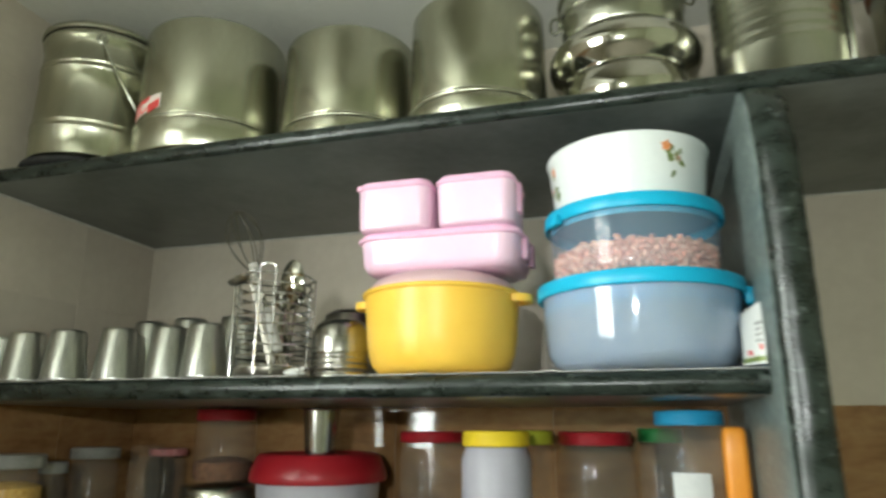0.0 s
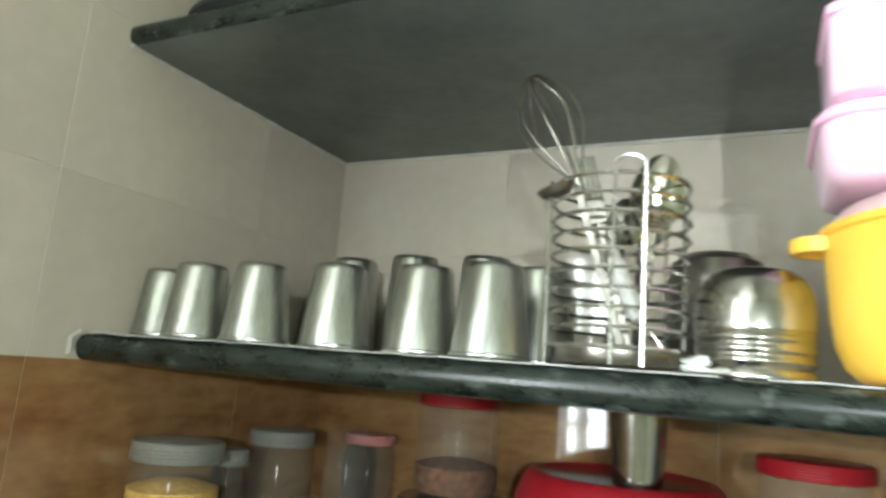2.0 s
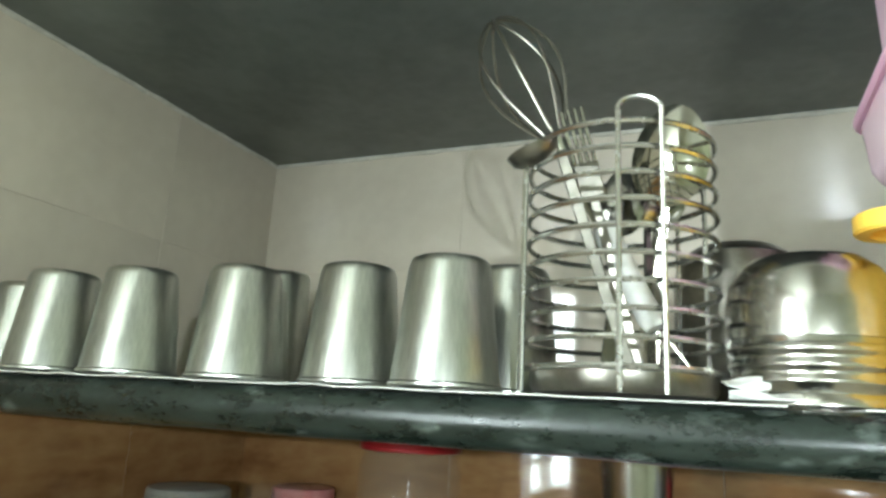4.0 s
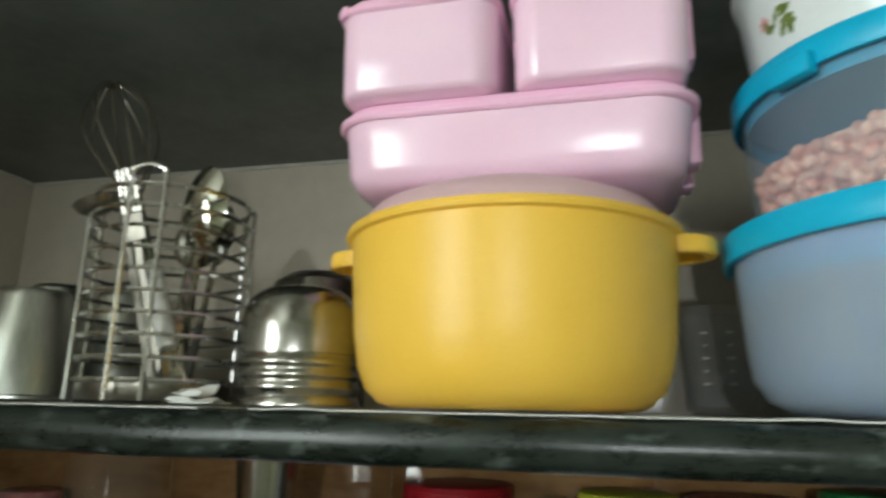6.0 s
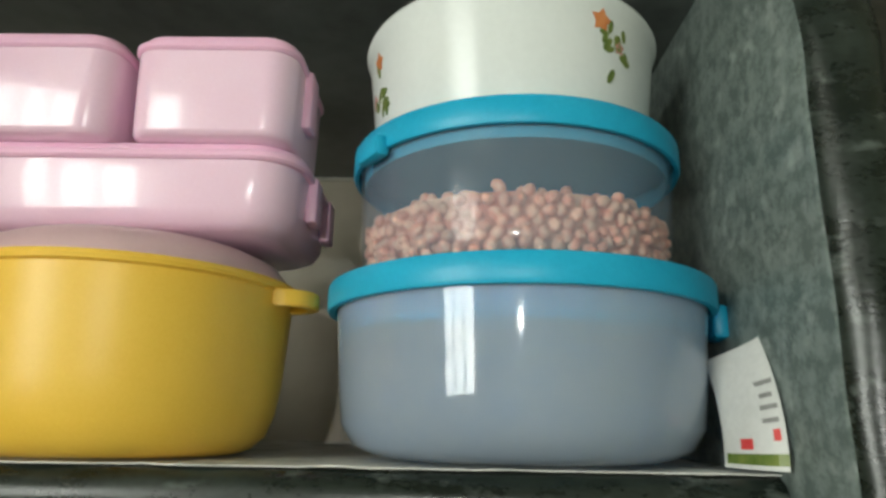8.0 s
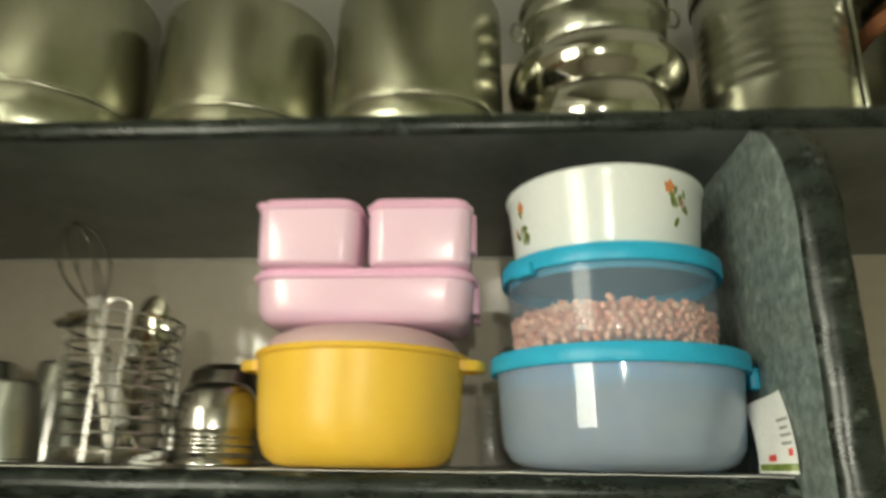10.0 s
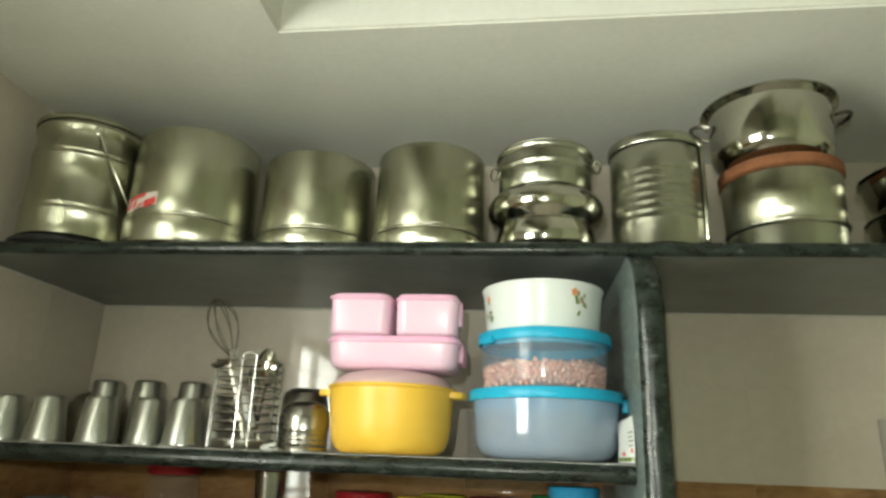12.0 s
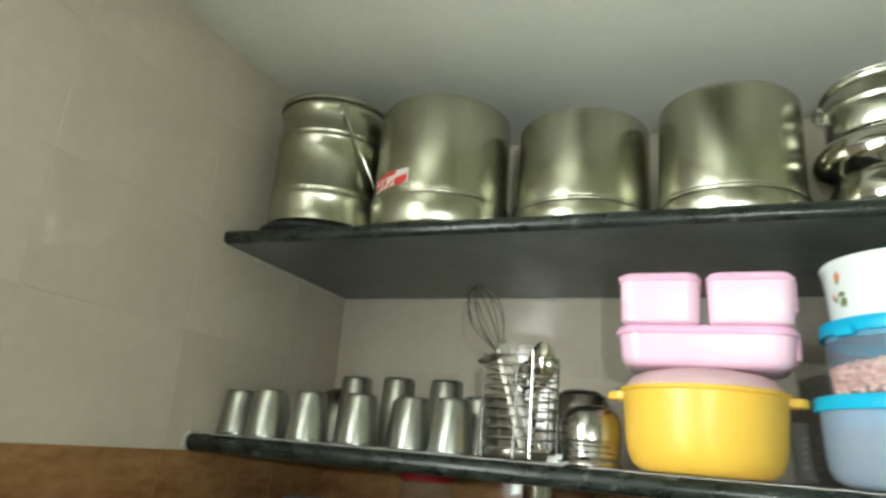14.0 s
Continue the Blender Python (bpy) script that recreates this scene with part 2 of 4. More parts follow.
def tube(points, radius, sides=8, closed=False, bm=None, flat=1.0):
    """A wire of round section along points."""
    bm = bm or bmesh.new()
    pts = [Vector(p) for p in points]
    n = len(pts)
    rings, prev = [], None
    for i, p in enumerate(pts):
        a = pts[(i - 1) % n] if closed or i else pts[i]
        b = pts[(i + 1) % n] if closed or i < n - 1 else pts[i]
        d = (b - a).normalized()
        if prev is None:
            u = d.orthogonal().normalized()
        else:
            u = (prev - prev.dot(d) * d).normalized()
        prev = u
        v = d.cross(u)
        rings.append([bm.verts.new(p + radius * (math.cos(2 * math.pi * k / sides) * u + flat * math.sin(2 * math.pi * k / sides) * v)) for k in range(sides)])
    pairs = list(zip(rings, rings[1:])) + ([(rings[-1], rings[0])] if closed else [])
    for a, b in pairs:
        for k in range(sides):
            j = (k + 1) % sides
            bm.faces.new((a[k], a[j], b[j], b[k]))
    if not closed:
        bm.faces.new(rings[0][::-1])
        bm.faces.new(rings[-1])
    bmesh.ops.recalc_face_normals(bm, faces=bm.faces)
    return bm


def box(x0, y0, z0, x1, y1, z1, bevel=0.0, segments=2, bm=None):
    own = bmesh.new()
    bmesh.ops.create_cube(own, size=1.0, matrix=Matrix.Translation(((x0 + x1) / 2, (y0 + y1) / 2, (z0 + z1) / 2)) @ Matrix.Diagonal((x1 - x0, y1 - y0, z1 - z0, 1)))
    if bevel:
        bmesh.ops.bevel(own, geom=own.edges[:], offset=bevel, segments=segments, affect="EDGES", profile=0.5)
    if bm is None:
        return own
    me = bpy.data.meshes.new("join")
    own.to_mesh(me)
    own.free()
    bm.from_mesh(me)
    bpy.data.meshes.remove(me)
    return bm


def outline(hx, hy, r, steps=8):
    """A rounded rectangle round the origin."""
    pts = []
    for cx, cy, a0 in ((hx - r, hy - r, 0), (-hx + r, hy - r, 90), (-hx + r, -hy + r, 180), (hx - r, -hy + r, 270)):
        for k in range(steps + 1):
            a = radians(a0 + 90 * k / steps)
            pts.append((cx + r * math.cos(a), cy + r * math.sin(a)))
    return pts


def loft_rect(levels, close_bottom=True, close_top=True):
    """Rounded rectangles (half width, half depth, corner radius, height) skinned from the bottom to the top."""
    bm = bmesh.new()
    rings = [[bm.verts.new((x, y, z)) for x, y in outline(hx, hy, r)] for hx, hy, r, z in levels]
    n = len(rings[0])
    for a, b in zip(rings, rings[1:]):
        for k in range(n):
            j = (k + 1) % n
            bm.faces.new((a[k], a[j], b[j], b[k]))
    if close_bottom:
        bm.faces.new(rings[0][::-1])
    if close_top:
        bm.faces.new(rings[-1])
    bmesh.ops.recalc_face_normals(bm, faces=bm.faces)
    return bm


def arc(cx, cz, r, a0, a1, steps=6):
    return [(cx + r * math.cos(radians(a0 + (a1 - a0) * k / steps)), cz + r * math.sin(radians(a0 + (a1 - a0) * k / steps))) for k in range(steps + 1)]


# ---------------------------------------------------------------- the room
BACK, EAST, SOUTH, CEIL = 0.446, 2.9, -2.7, 2.75
MID, UP, LOW = 1.400, 1.754, 1.055


def setting(name, bm, material, label, category, smooth=0):
    return tagged(part(name, bm, material, smooth=smooth), label, category, kind="structure")


setting("floor", box(-0.12, SOUTH - 0.12, -0.08, EAST + 0.12, BACK + 0.12, 0.0), FLOOR_MAT, "plain beige tiled kitchen floor", "floor")
setting("ceiling", box(-0.12, SOUTH - 0.12, CEIL, EAST + 0.12, BACK + 0.12, CEIL + 0.1), PLASTER, "off-white painted plaster ceiling", "ceiling")
wall_north = setting("wall_north", box(-0.12, BACK + 0.0007, 0.0, EAST + 0.12, BACK + 0.12, CEIL), GROUT, "kitchen wall clad in cream and brown glazed tiles", "wall")
WY0, WY1, WZ0, WZ1 = -1.82, -0.88, 1.08, 1.94
bm = box(-0.12, WY1, 0.0, -0.0007, BACK + 0.002, CEIL)
box(-0.12, SOUTH, 0.0, -0.0007, WY0, CEIL, bm=bm)
box(-0.12, WY0, 0.0, -0.0007, WY1, WZ0, bm=bm)
box(-0.12, WY0, WZ1, -0.0007, WY1, CEIL, bm=bm)
wall_west = setting("wall_west", bm, GROUT, "side wall clad in cream and brown glazed tiles", "wall")
# unseen walls, green guessed to tint steel reflections and bounced light
setting("wall_south", box(-0.12, SOUTH - 0.12, 0.0, EAST + 0.12, SOUTH, CEIL), GREEN_WALL, "unseen wall, guessed pale green for bounce and reflections", "wall")
setting("wall_east", box(EAST, SOUTH, 0.0, EAST + 0.12, BACK + 0.003, CEIL), GREEN_WALL, "unseen wall, guessed pale green for bounce and reflections", "wall")


def window(name, along, a0, a1, z0, z1, at, bars):
    """A white framed window with upright bars, in the y (along='y') or x direction."""
    top = tagged(new(name), "white painted window with thin upright bars", "window", kind="structure")

    def slab(u0, u1, v0, v1, t0, t1):
        return box(at + t0, u0, v0, at + t1, u1, v1, 0.003) if along == "y" else box(u0, at + t0, v0, u1, at + t1, v1, 0.003)

    for u0, u1, v0, v1 in ((a0, a0 + 0.04, z0, z1), (a1 - 0.04, a1, z0, z1), (a0 + 0.04, a1 - 0.04, z0, z0 + 0.04), (a0 + 0.04, a1 - 0.04, z1 - 0.04, z1)):
        part("window_frame", slab(u0, u1, v0, v1, -0.03, 0.03), FRAME_PAINT, top)
    for k in (1, 2):
        mid = a0 + (a1 - a0) * k / 3
        part("mullion", slab(mid - 0.013, mid + 0.013, z0 + 0.04, z1 - 0.04, -0.025, 0.025), FRAME_PAINT, top)
    for k in range(1, bars + 1):
        z = z0 + (z1 - z0) * k / (bars + 1)
        part("bar", slab(a0 + 0.04, a1 - 0.04, z - 0.009, z + 0.009, -0.006, 0.006), FRAME_PAINT, top)
    return top


window("window_1", "y", WY0, WY1, WZ0, WZ1, -0.06, 5)

# the loft slab over the shelves, an L that returns along the side wall
LOFT_Z, LOFT_Y, LOFT_X = 2.091, -0.124, 0.612
bm = bmesh.new()
plan = [(0.0, BACK), (0.0, SOUTH), (LOFT_X, SOUTH), (LOFT_X - 0.01, LOFT_Y), (EAST, LOFT_Y - 0.04), (EAST, BACK)]
low = [bm.verts.new((x, y, LOFT_Z)) for x, y in plan]
top = [bm.verts.new((x, y, LOFT_Z + 0.09)) for x, y in plan]
bm.faces.new(low[::-1])
bm.faces.new(top)
for k in range(len(plan)):
    j = (k + 1) % len(plan)
    bm.faces.new((low[k], low[j], top[j], top[k]))
bmesh.ops.recalc_face_normals(bm, faces=bm.faces)
bmesh.ops.bevel(bm, geom=[e for e in bm.edges if all(abs(v.co.z - LOFT_Z) < 1e-4 for v in e.verts) and all(v.co.y < LOFT_Y + 0.001 for v in e.verts)], offset=0.004, segments=2, affect="EDGES")
setting("loft_slab", bm, LOFT_PAINT, "cream painted concrete storage loft above the shelves", "loft")
# guessed panels, added to fill the dark strip above the slab's edge
loft_doors = thing("loft_shutter", (0, 0, 0), "guessed dark shutter filling the dark strip above the loft slab", "shutter")
part("frame", box(LOFT_X + 0.02, LOFT_Y + 0.02, LOFT_Z + 0.091, EAST - 0.01, LOFT_Y + 0.05, LOFT_Z + 0.13, 0.003), WOOD, loft_doors)
for k in range(4):
    w = (EAST - LOFT_X - 0.06) / 4
    part("panel", box(LOFT_X + 0.03 + k * w, LOFT_Y + 0.024, LOFT_Z + 0.132, LOFT_X + 0.025 + (k + 1) * w, LOFT_Y + 0.046, CEIL - 0.002, 0.003), WOOD, loft_doors)


def shelf_bm(x0, x1, y0, y1, z0, z1, r):
    """A stone slab along x with a rounded front edge."""
    h = (z1 - z0) / 2
    prof = [(y1, z1), (y1, z0)] + [(y0 + r + r * math.cos(radians(a)), z0 + h + h * math.sin(radians(a))) for a in range(270, 89, -15)]
    bm = bmesh.new()
    n = max(2, int((x1 - x0) / 0.04))
    rows = []
    for i in range(n + 1):
        x = x0 + (x1 - x0) * i / n
        row = []
        for k, (y, z) in enumerate(prof):
            d = 0.0012 * noise.noise((x * 14, z * 60, 3.1)) + 0.0006 * noise.noise((x * 60, z * 90, 7.7)) if 1 < k else 0
            row.append(bm.verts.new((x, y + d, z + 0.6 * d)))
        rows.append(row)
    for a, b in zip(rows, rows[1:]):
        for k in range(len(prof)):
            j = (k + 1) % len(prof)
            bm.faces.new((a[k], a[j], b[j], b[k]))
    bm.faces.new(rows[0])
    bm.faces.new(rows[-1][::-1])
    bmesh.ops.recalc_face_normals(bm, faces=bm.faces)
    return bm


def stone_shelf(name, x0, x1, y0, z0, z1, label, r=0.010):
    bm = shelf_bm(x0, x1, y0, BACK - 0.001, z0, z1, r)
    ob = part(name, bm, STONE)
    ob.data.materials.append(STONE_RAW)
    for p in ob.data.polygons:
        if p.normal.z < -0.95:
            p.material_index = 1
    return tagged(ob, label, "shelf", kind="structure")


DIV0, DIV1 = 1.189, 1.231
stone_shelf("shelf_upper", 0.001, EAST - 0.001, 0.0, UP - 0.025, UP, "dark green stone shelf slab holding a row of steel vessels")
stone_shelf("shelf_middle", 0.001, DIV0 - 0.001, 0.0, MID - 0.028, MID, "dark green stone shelf slab with a chipped rounded front edge", 0.014)
stone_shelf("shelf_lower", 0.001, DIV0 - 0.001, 0.0, LOW - 0.028, LOW, "dark green stone shelf slab holding food jars", 0.014)

# the upright stone slab that closes the shelves
FRONT = -0.056
h = (DIV1 - DIV0) / 2
prof = [(DIV1, BACK - 0.001), (DIV0, BACK - 0.001)] + [(DIV0, BACK - 0.001 + (FRONT - BACK) * k / 8) for k in range(1, 8)]
prof += [(DIV0 + h - h * math.cos(radians(a)), FRONT - 0.013 * math.sin(radians(a))) for a in range(0, 181, 15)]
bm = bmesh.new()
rows = []
for i in range(57):
    z = 0.9 + (UP - 0.026 - 0.9) * i / 56
    u = min(1.0, max(0.0, (z - 1.612) / (UP - 0.026 - 1.612)))
    back_off = 0.085 * (1 - math.sqrt(1 - 0.96 * u * u))
    rows.append([bm.verts.new((x + 0.0010 * noise.noise((z * 24, y * 30, 1)), y + (0.0022 * noise.noise((z * 26, x * 50, 5)) + 0.0012 * noise.noise((z * 90, x * 140, 8)) + back_off if y <= FRONT else 0), z)) for x, y in prof])
for a, b in zip(rows, rows[1:]):
    for k in range(len(prof)):
        j = (k + 1) % len(prof)
        bm.faces.new((a[k], a[j], b[j], b[k]))
bm.faces.new(rows[0])
bm.faces.new(rows[-1])
bmesh.ops.recalc_face_normals(bm, faces=bm.faces)
divider = tagged(part("shelf_divider", bm, STONE), "upright grey green speckled stone slab closing the shelves", "shelf divider", kind="structure")
divider.data.materials.append(STONE_GREY)
for p in divider.data.polygons:
    if len(p.vertices) == 4 and 1 <= p.index % len(prof) <= 9:
        p.material_index = 1



def fillet(name, points, r, seed):
    """An uneven smear of white cement along a joint."""
    pts = []
    for p, q in zip(points, points[1:]):
        n = max(2, int((Vector(q) - Vector(p)).length / 0.012))
        pts += [Vector(p).lerp(Vector(q), k / n) for k in range(n)]
    pts.append(Vector(points[-1]))
    bm = tube(pts, r, 6)
    for v in bm.verts:
        v.co += Vector((1, 1, 1)) * 0.45 * r * noise.noise(v.co * 45 + Vector((seed, 0, 0)))
    return tagged(part(name, bm, CEMENT), "uneven smear of white cement along the shelf joint", "trim", kind="structure")


CEMENT = surface("white cement", (0.50, 0.48, 0.42), (0.62, 0.60, 0.54), 0.85, scale=60, fine=300, bump=0.5)
fillet("trim_1", [(0.001, 0.004, UP - 0.026), (0.001, BACK - 0.001, UP - 0.026), (DIV0, BACK - 0.001, UP - 0.026)], 0.0034, 1)
fillet("trim_2", [(DIV1, BACK - 0.001, UP - 0.026), (EAST, BACK - 0.001, UP - 0.026)], 0.0028, 4)
fillet("trim_3", [(0.0005, -0.006, MID - 0.022), (0.0005, -0.007, MID - 0.006), (0.0005, 0.004, MID + 0.002)], 0.0034, 7)
fillet("trim_4", [(0.001, 0.02, MID + 0.001), (0.001, BACK - 0.001, MID + 0.001), (DIV0, BACK - 0.001, MID + 0.001)], 0.0030, 9)

plate = thing("switch_plate", (1.838, BACK, 1.444), "greyish switch plate with a white switch on the tiles", "switch")
part("plate", box(-0.085, -0.012, -0.066, 0.085, 0.0, 0.066, 0.004), SWITCH_PLATE, plate)
part("switch", box(-0.035, -0.018, -0.03, 0.02, -0.012, 0.03, 0.002), CERAMIC, plate, "white switch")

# ---------------------------------------------------------------- upper shelf: steel vessels


def ridge(r, z, w=0.004, d=0.002):
    """A small rolled bead in a profile."""
    return [(r, z - w), (r + d * 0.7, z - w * 0.5), (r + d, z), (r + d * 0.7, z + w * 0.5), (r, z + w)]


pail = thing("milk_pail", placed(0.137, 0.104, UP + 0.0137, 0.915, 0.955), "lidded steel milk pail with a wire bail on a pad", "pail")
# flat black disc that fills the dark strip below the pail
pad = thing("black_pad", placed(0.125, 0.108, UP, 0.915, 0.915), "flat black disc filling the dark strip under the pail", "pad")
part("pad", lathe([(0, 0), (0.112, 0), (0.118, 0.006), (0.116, 0.014), (0, 0.0145)]), BLACK, pad)
part("body", lathe([(0, 0), (0.106, 0), (0.112, 0.004)] + ridge(0.1125, 0.055) + ridge(0.1125, 0.068) + ridge(0.111, 0.172) + ridge(0.111, 0.184)
                   + [(0.110, 0.225), (0.114, 0.232), (0.1155, 0.238), (0.114, 0.243), (0.107, 0.245), (0, 0.245)], 64), STEEL_BRUSHED, pail)
part("lid", lathe([(0.116, 0.2455), (0.1185, 0.249), (0.1175, 0.256), (0.112, 0.259), (0.104, 0.2605), (0.095, 0.268), (0.03, 0.276), (0, 0.277)], 64), STEEL, pail)
for s in (1, -1):
    a = radians(-52 if s > 0 else 128)
    ex, ey = 0.113 * math.cos(a), 0.113 * math.sin(a)
    ear = part("ear", tube([(ex + 0.008 * math.cos(t) * math.cos(a + 1.57), ey + 0.008 * math.cos(t) * math.sin(a + 1.57), 0.226 + 0.008 * math.sin(t)) for t in np.linspace(0, 2 * math.pi, 13)[:-1]], 0.0028, 6, True), STEEL, pail, "riveted wire ear")
a0, a1 = radians(-52), radians(128)
bail = []
for k in range(21):
    u = k / 20
    ang = a0 + (a1 - a0) * u
    drop = math.sin(math.pi * u)
    rad = 0.119 + 0.012 * drop
    bail.append((rad * math.cos(ang), rad * math.sin(ang), 0.226 - 0.205 * math.sin(math.pi * min(u * 1.0, 1.0)) ** 0.9))
part("bail", tube(bail, 0.0028, 8), STEEL, pail, "thin wire bail hanging down")


def canister(x, y, r0, r1, h, beads, label, mat=STEEL_BRUSHED):
    t = thing("steel_canister", (x, y, UP), label, "canister", "steel canisters on the upper shelf")
    zl = beads[0][0]
    part("lid", lathe([(0, 0), (r0 - 0.001, 0), (r0 + 0.002, 0.004), (r0 + 0.002, zl - 0.006), (r0 + 0.0036, zl - 0.0045), (r0 + 0.0045, zl - 0.0015), (r0 + 0.0036, zl + 0.0015), (r0 + 0.001, zl + 0.003), (r0 - 0.004, zl + 0.003), (0, zl + 0.003)], 72), mat, t, "rolled steel lid")
    part("body", lathe([(0, zl + 0.0032), (r0 - 0.001, zl + 0.0032), (r0, zl + 0.006)] + arc(r1 - 0.010, h - 0.010, 0.010, 0, 90, 6) + [(r1 * 0.6, h - 0.003), (0, h - 0.004)], 72), mat, t)
    return t


can = canister(0.365, 0.123, 0.120, 0.118, 0.233, [(0.055, 0.002)], "large upturned stainless steel canister with a torn red sticker")
# torn sticker, bent round the side
for z0, z1, a0, a1, m, nm in ((0.064, 0.089, -139, -100, WHITE_PRINT, "sticker"), (0.065, 0.079, -113, -101, RED_PRINT, "print"), (0.081, 0.088, -137, -112, RED_PRINT, "print"), (0.065, 0.074, -138, -130, RED_PRINT, "print"), (0.066, 0.078, -127, -123, RED_PRINT, "print"), (0.066, 0.071, -121, -115, RED_PRINT, "print")):
    bm = bmesh.new()
    off = 0.1208 if nm == "sticker" else 0.1212
    cols = []
    for k in range(9):
        a = radians(a0 + 5 + (a1 - a0) * k / 8)
        j = 0.0025 * noise.noise((k * 1.7, z0 * 90, 2))
        cols.append([bm.verts.new((rr * math.cos(a), rr * math.sin(a), z + j + 0.006 * k / 8)) for rr, z in ((off, z0), (off, z1), (off - 0.0008, z1), (off - 0.0008, z0))])
    for a, b in zip(cols, cols[1:]):
        for k in range(4):
            bm.faces.new((a[k], b[k], b[(k + 1) % 4], a[(k + 1) % 4]))
    bm.faces.new(cols[0])
    bm.faces.new(cols[-1][::-1])
    bmesh.ops.recalc_face_normals(bm, faces=bm.faces)
    part(nm, bm, m, can, "torn white and red sticker" if nm == "sticker" else "")
canister(0.612, 0.157, 0.112, 0.110, 0.200, [(0.043, 0.002)], "plain upturned stainless steel canister with a narrow lid")
canister(0.843, 0.123, 0.105, 0.103, 0.200, [(0.036, 0.002)], "smooth upturned stainless steel canister, slightly dull")

handi = thing("steel_handi", placed(1.062, 0.122, UP, 0.97, 1.01), "round bellied steel cooking pot with a lid and ring handles", "pot")
part("bowl", lathe([(0, 0), (0.078, 0), (0.090, 0.008), (0.096, 0.025), (0.094, 0.045), (0.090, 0.058), (0.092, 0.062), (0.104, 0.070), (0.111, 0.085), (0.111, 0.097), (0.104, 0.110), (0.090, 0.119), (0.086, 0.122), (0, 0.122)], 64), STEEL_MIRROR, handi)
part("neck", lathe([(0, 0.1225), (0.088, 0.1225), (0.090, 0.125), (0.090, 0.160)] + ridge(0.090, 0.168, 0.005, 0.003) + [(0.091, 0.188), (0.095, 0.192), (0.096, 0.196), (0.094, 0.200), (0.085, 0.201), (0, 0.201)], 64), STEEL, handi)
part("lid", lathe([(0.088, 0.2015), (0.090, 0.205), (0.075, 0.213), (0.03, 0.219), (0.012, 0.220), (0.012, 0.227), (0.008, 0.231), (0, 0.232)], 48), STEEL, handi)
for a in (-10, 190):
    ca, sa = math.cos(radians(a)), math.sin(radians(a))
    part("ring_handle", tube([(ca * (0.100 + 0.013 * math.cos(t) * 0.6), sa * 0.1 + 0.013 * math.cos(t) * -sa, 0.178 + 0.013 * math.sin(t) - (0.014 if a > 90 else 0.0)) for t in np.linspace(0, 2 * math.pi, 15)[:-1]], 0.0026, 6, True), STEEL, handi, "thin steel ring handle")

ribbed = thing("ribbed_canister", placed(1.264, 0.100, UP, 0.93, 0.86), "tall stainless steel canister with ribbed bands and a side clip", "canister")
part("body", lathe([(0, 0), (0.084, 0), (0.089, 0.006)] + [q for z in (0.060, 0.078, 0.096, 0.114, 0.132, 0.150, 0.168) for q in ridge(0.0885, z, 0.006, 0.0007)] + [(0.0885, 0.222), (0.086, 0.226), (0, 0.226)], 64), STEEL, ribbed)
part("lid", lathe([(0.0905, 0.224), (0.0920, 0.228), (0.0915, 0.242), (0.087, 0.246), (0.055, 0.254), (0, 0.259)], 64), STEEL, ribbed)
part("clip", box(0.088, -0.020, 0.020, 0.094, -0.008, 0.225, 0.002), STEEL, ribbed, "flat steel side clip", at=pose(0, 0, 0, 0, 0, -25))

drum = thing("steel_drum", placed(1.487, 0.116, UP, 0.90, 0.89), "low stainless steel pot with a stepped base", "pot")
part("base", lathe([(0, 0), (0.104, 0), (0.108, 0.004), (0.108, 0.046), (0.112, 0.050), (0.113, 0.054), (0, 0.054)], 64), STEEL, drum)
part("body", lathe([(0, 0.0545), (0.106, 0.0545), (0.109, 0.058), (0.112, 0.155), (0.110, 0.160), (0, 0.160)], 64), STEEL_BRUSHED, drum)
ring = thing("clay_ring", placed(1.487, 0.116, UP + 0.1429, 0.90, 0.89), "flat reddish brown ring between two steel pots", "pot ring")
part("ring", lathe([(0, 0), (0.108, 0), (0.116, 0.004), (0.117, 0.022), (0.110, 0.027), (0, 0.027)], 64), CLAY, ring)
bhagona = thing("steel_pan", placed(1.478, 0.114, UP + 0.1673, 0.89, 0.89), "deep polished steel pan with two loop handles", "pan")
part("body", lathe([(0, 0), (0.070, 0), (0.095, 0.008), (0.112, 0.026), (0.117, 0.045), (0.119, 0.128), (0.130, 0.137), (0.1335, 0.139), (0.1335, 0.142), (0.130, 0.142), (0.116, 0.131), (0.113, 0.046), (0.09, 0.014), (0, 0.008)], 72), STEEL_MIRROR, bhagona)
for a in (-12, 168):
    pts = []
    for k in range(13):
        u = math.pi * k / 12
        out = 0.118 + 0.036 * math.sin(u)
        side = 0.034 * math.cos(u)
        ang = radians(a)
        pts.append((out * math.cos(ang) - side * math.sin(ang), out * math.sin(ang) + side * math.cos(ang), 0.103 + 0.012 * math.sin(u)))
    part("loop_handle", tube(pts, 0.0042, 8), STEEL_DARK, bhagona, "bent steel rod handle")
for z, r, nm in ((0.0, 0.115, "bowl"), (0.088, 0.118, "bowl")):
    b = thing("steel_bowl", placed(1.742, 0.118, UP + z * 0.9, 0.90, 0.90), "wide polished steel bowl in a stack of two", "bowl", "stacked steel bowls")
    part("bowl", lathe([(0, 0), (0.06, 0), (0.092, 0.012), (0.110, 0.04), (r, 0.082), (r + 0.006, 0.085), (r + 0.005, 0.0875), (r - 0.004, 0.086), (0.10, 0.04), (0.08, 0.016), (0, 0.006)], 64), STEEL_MIRROR, b)

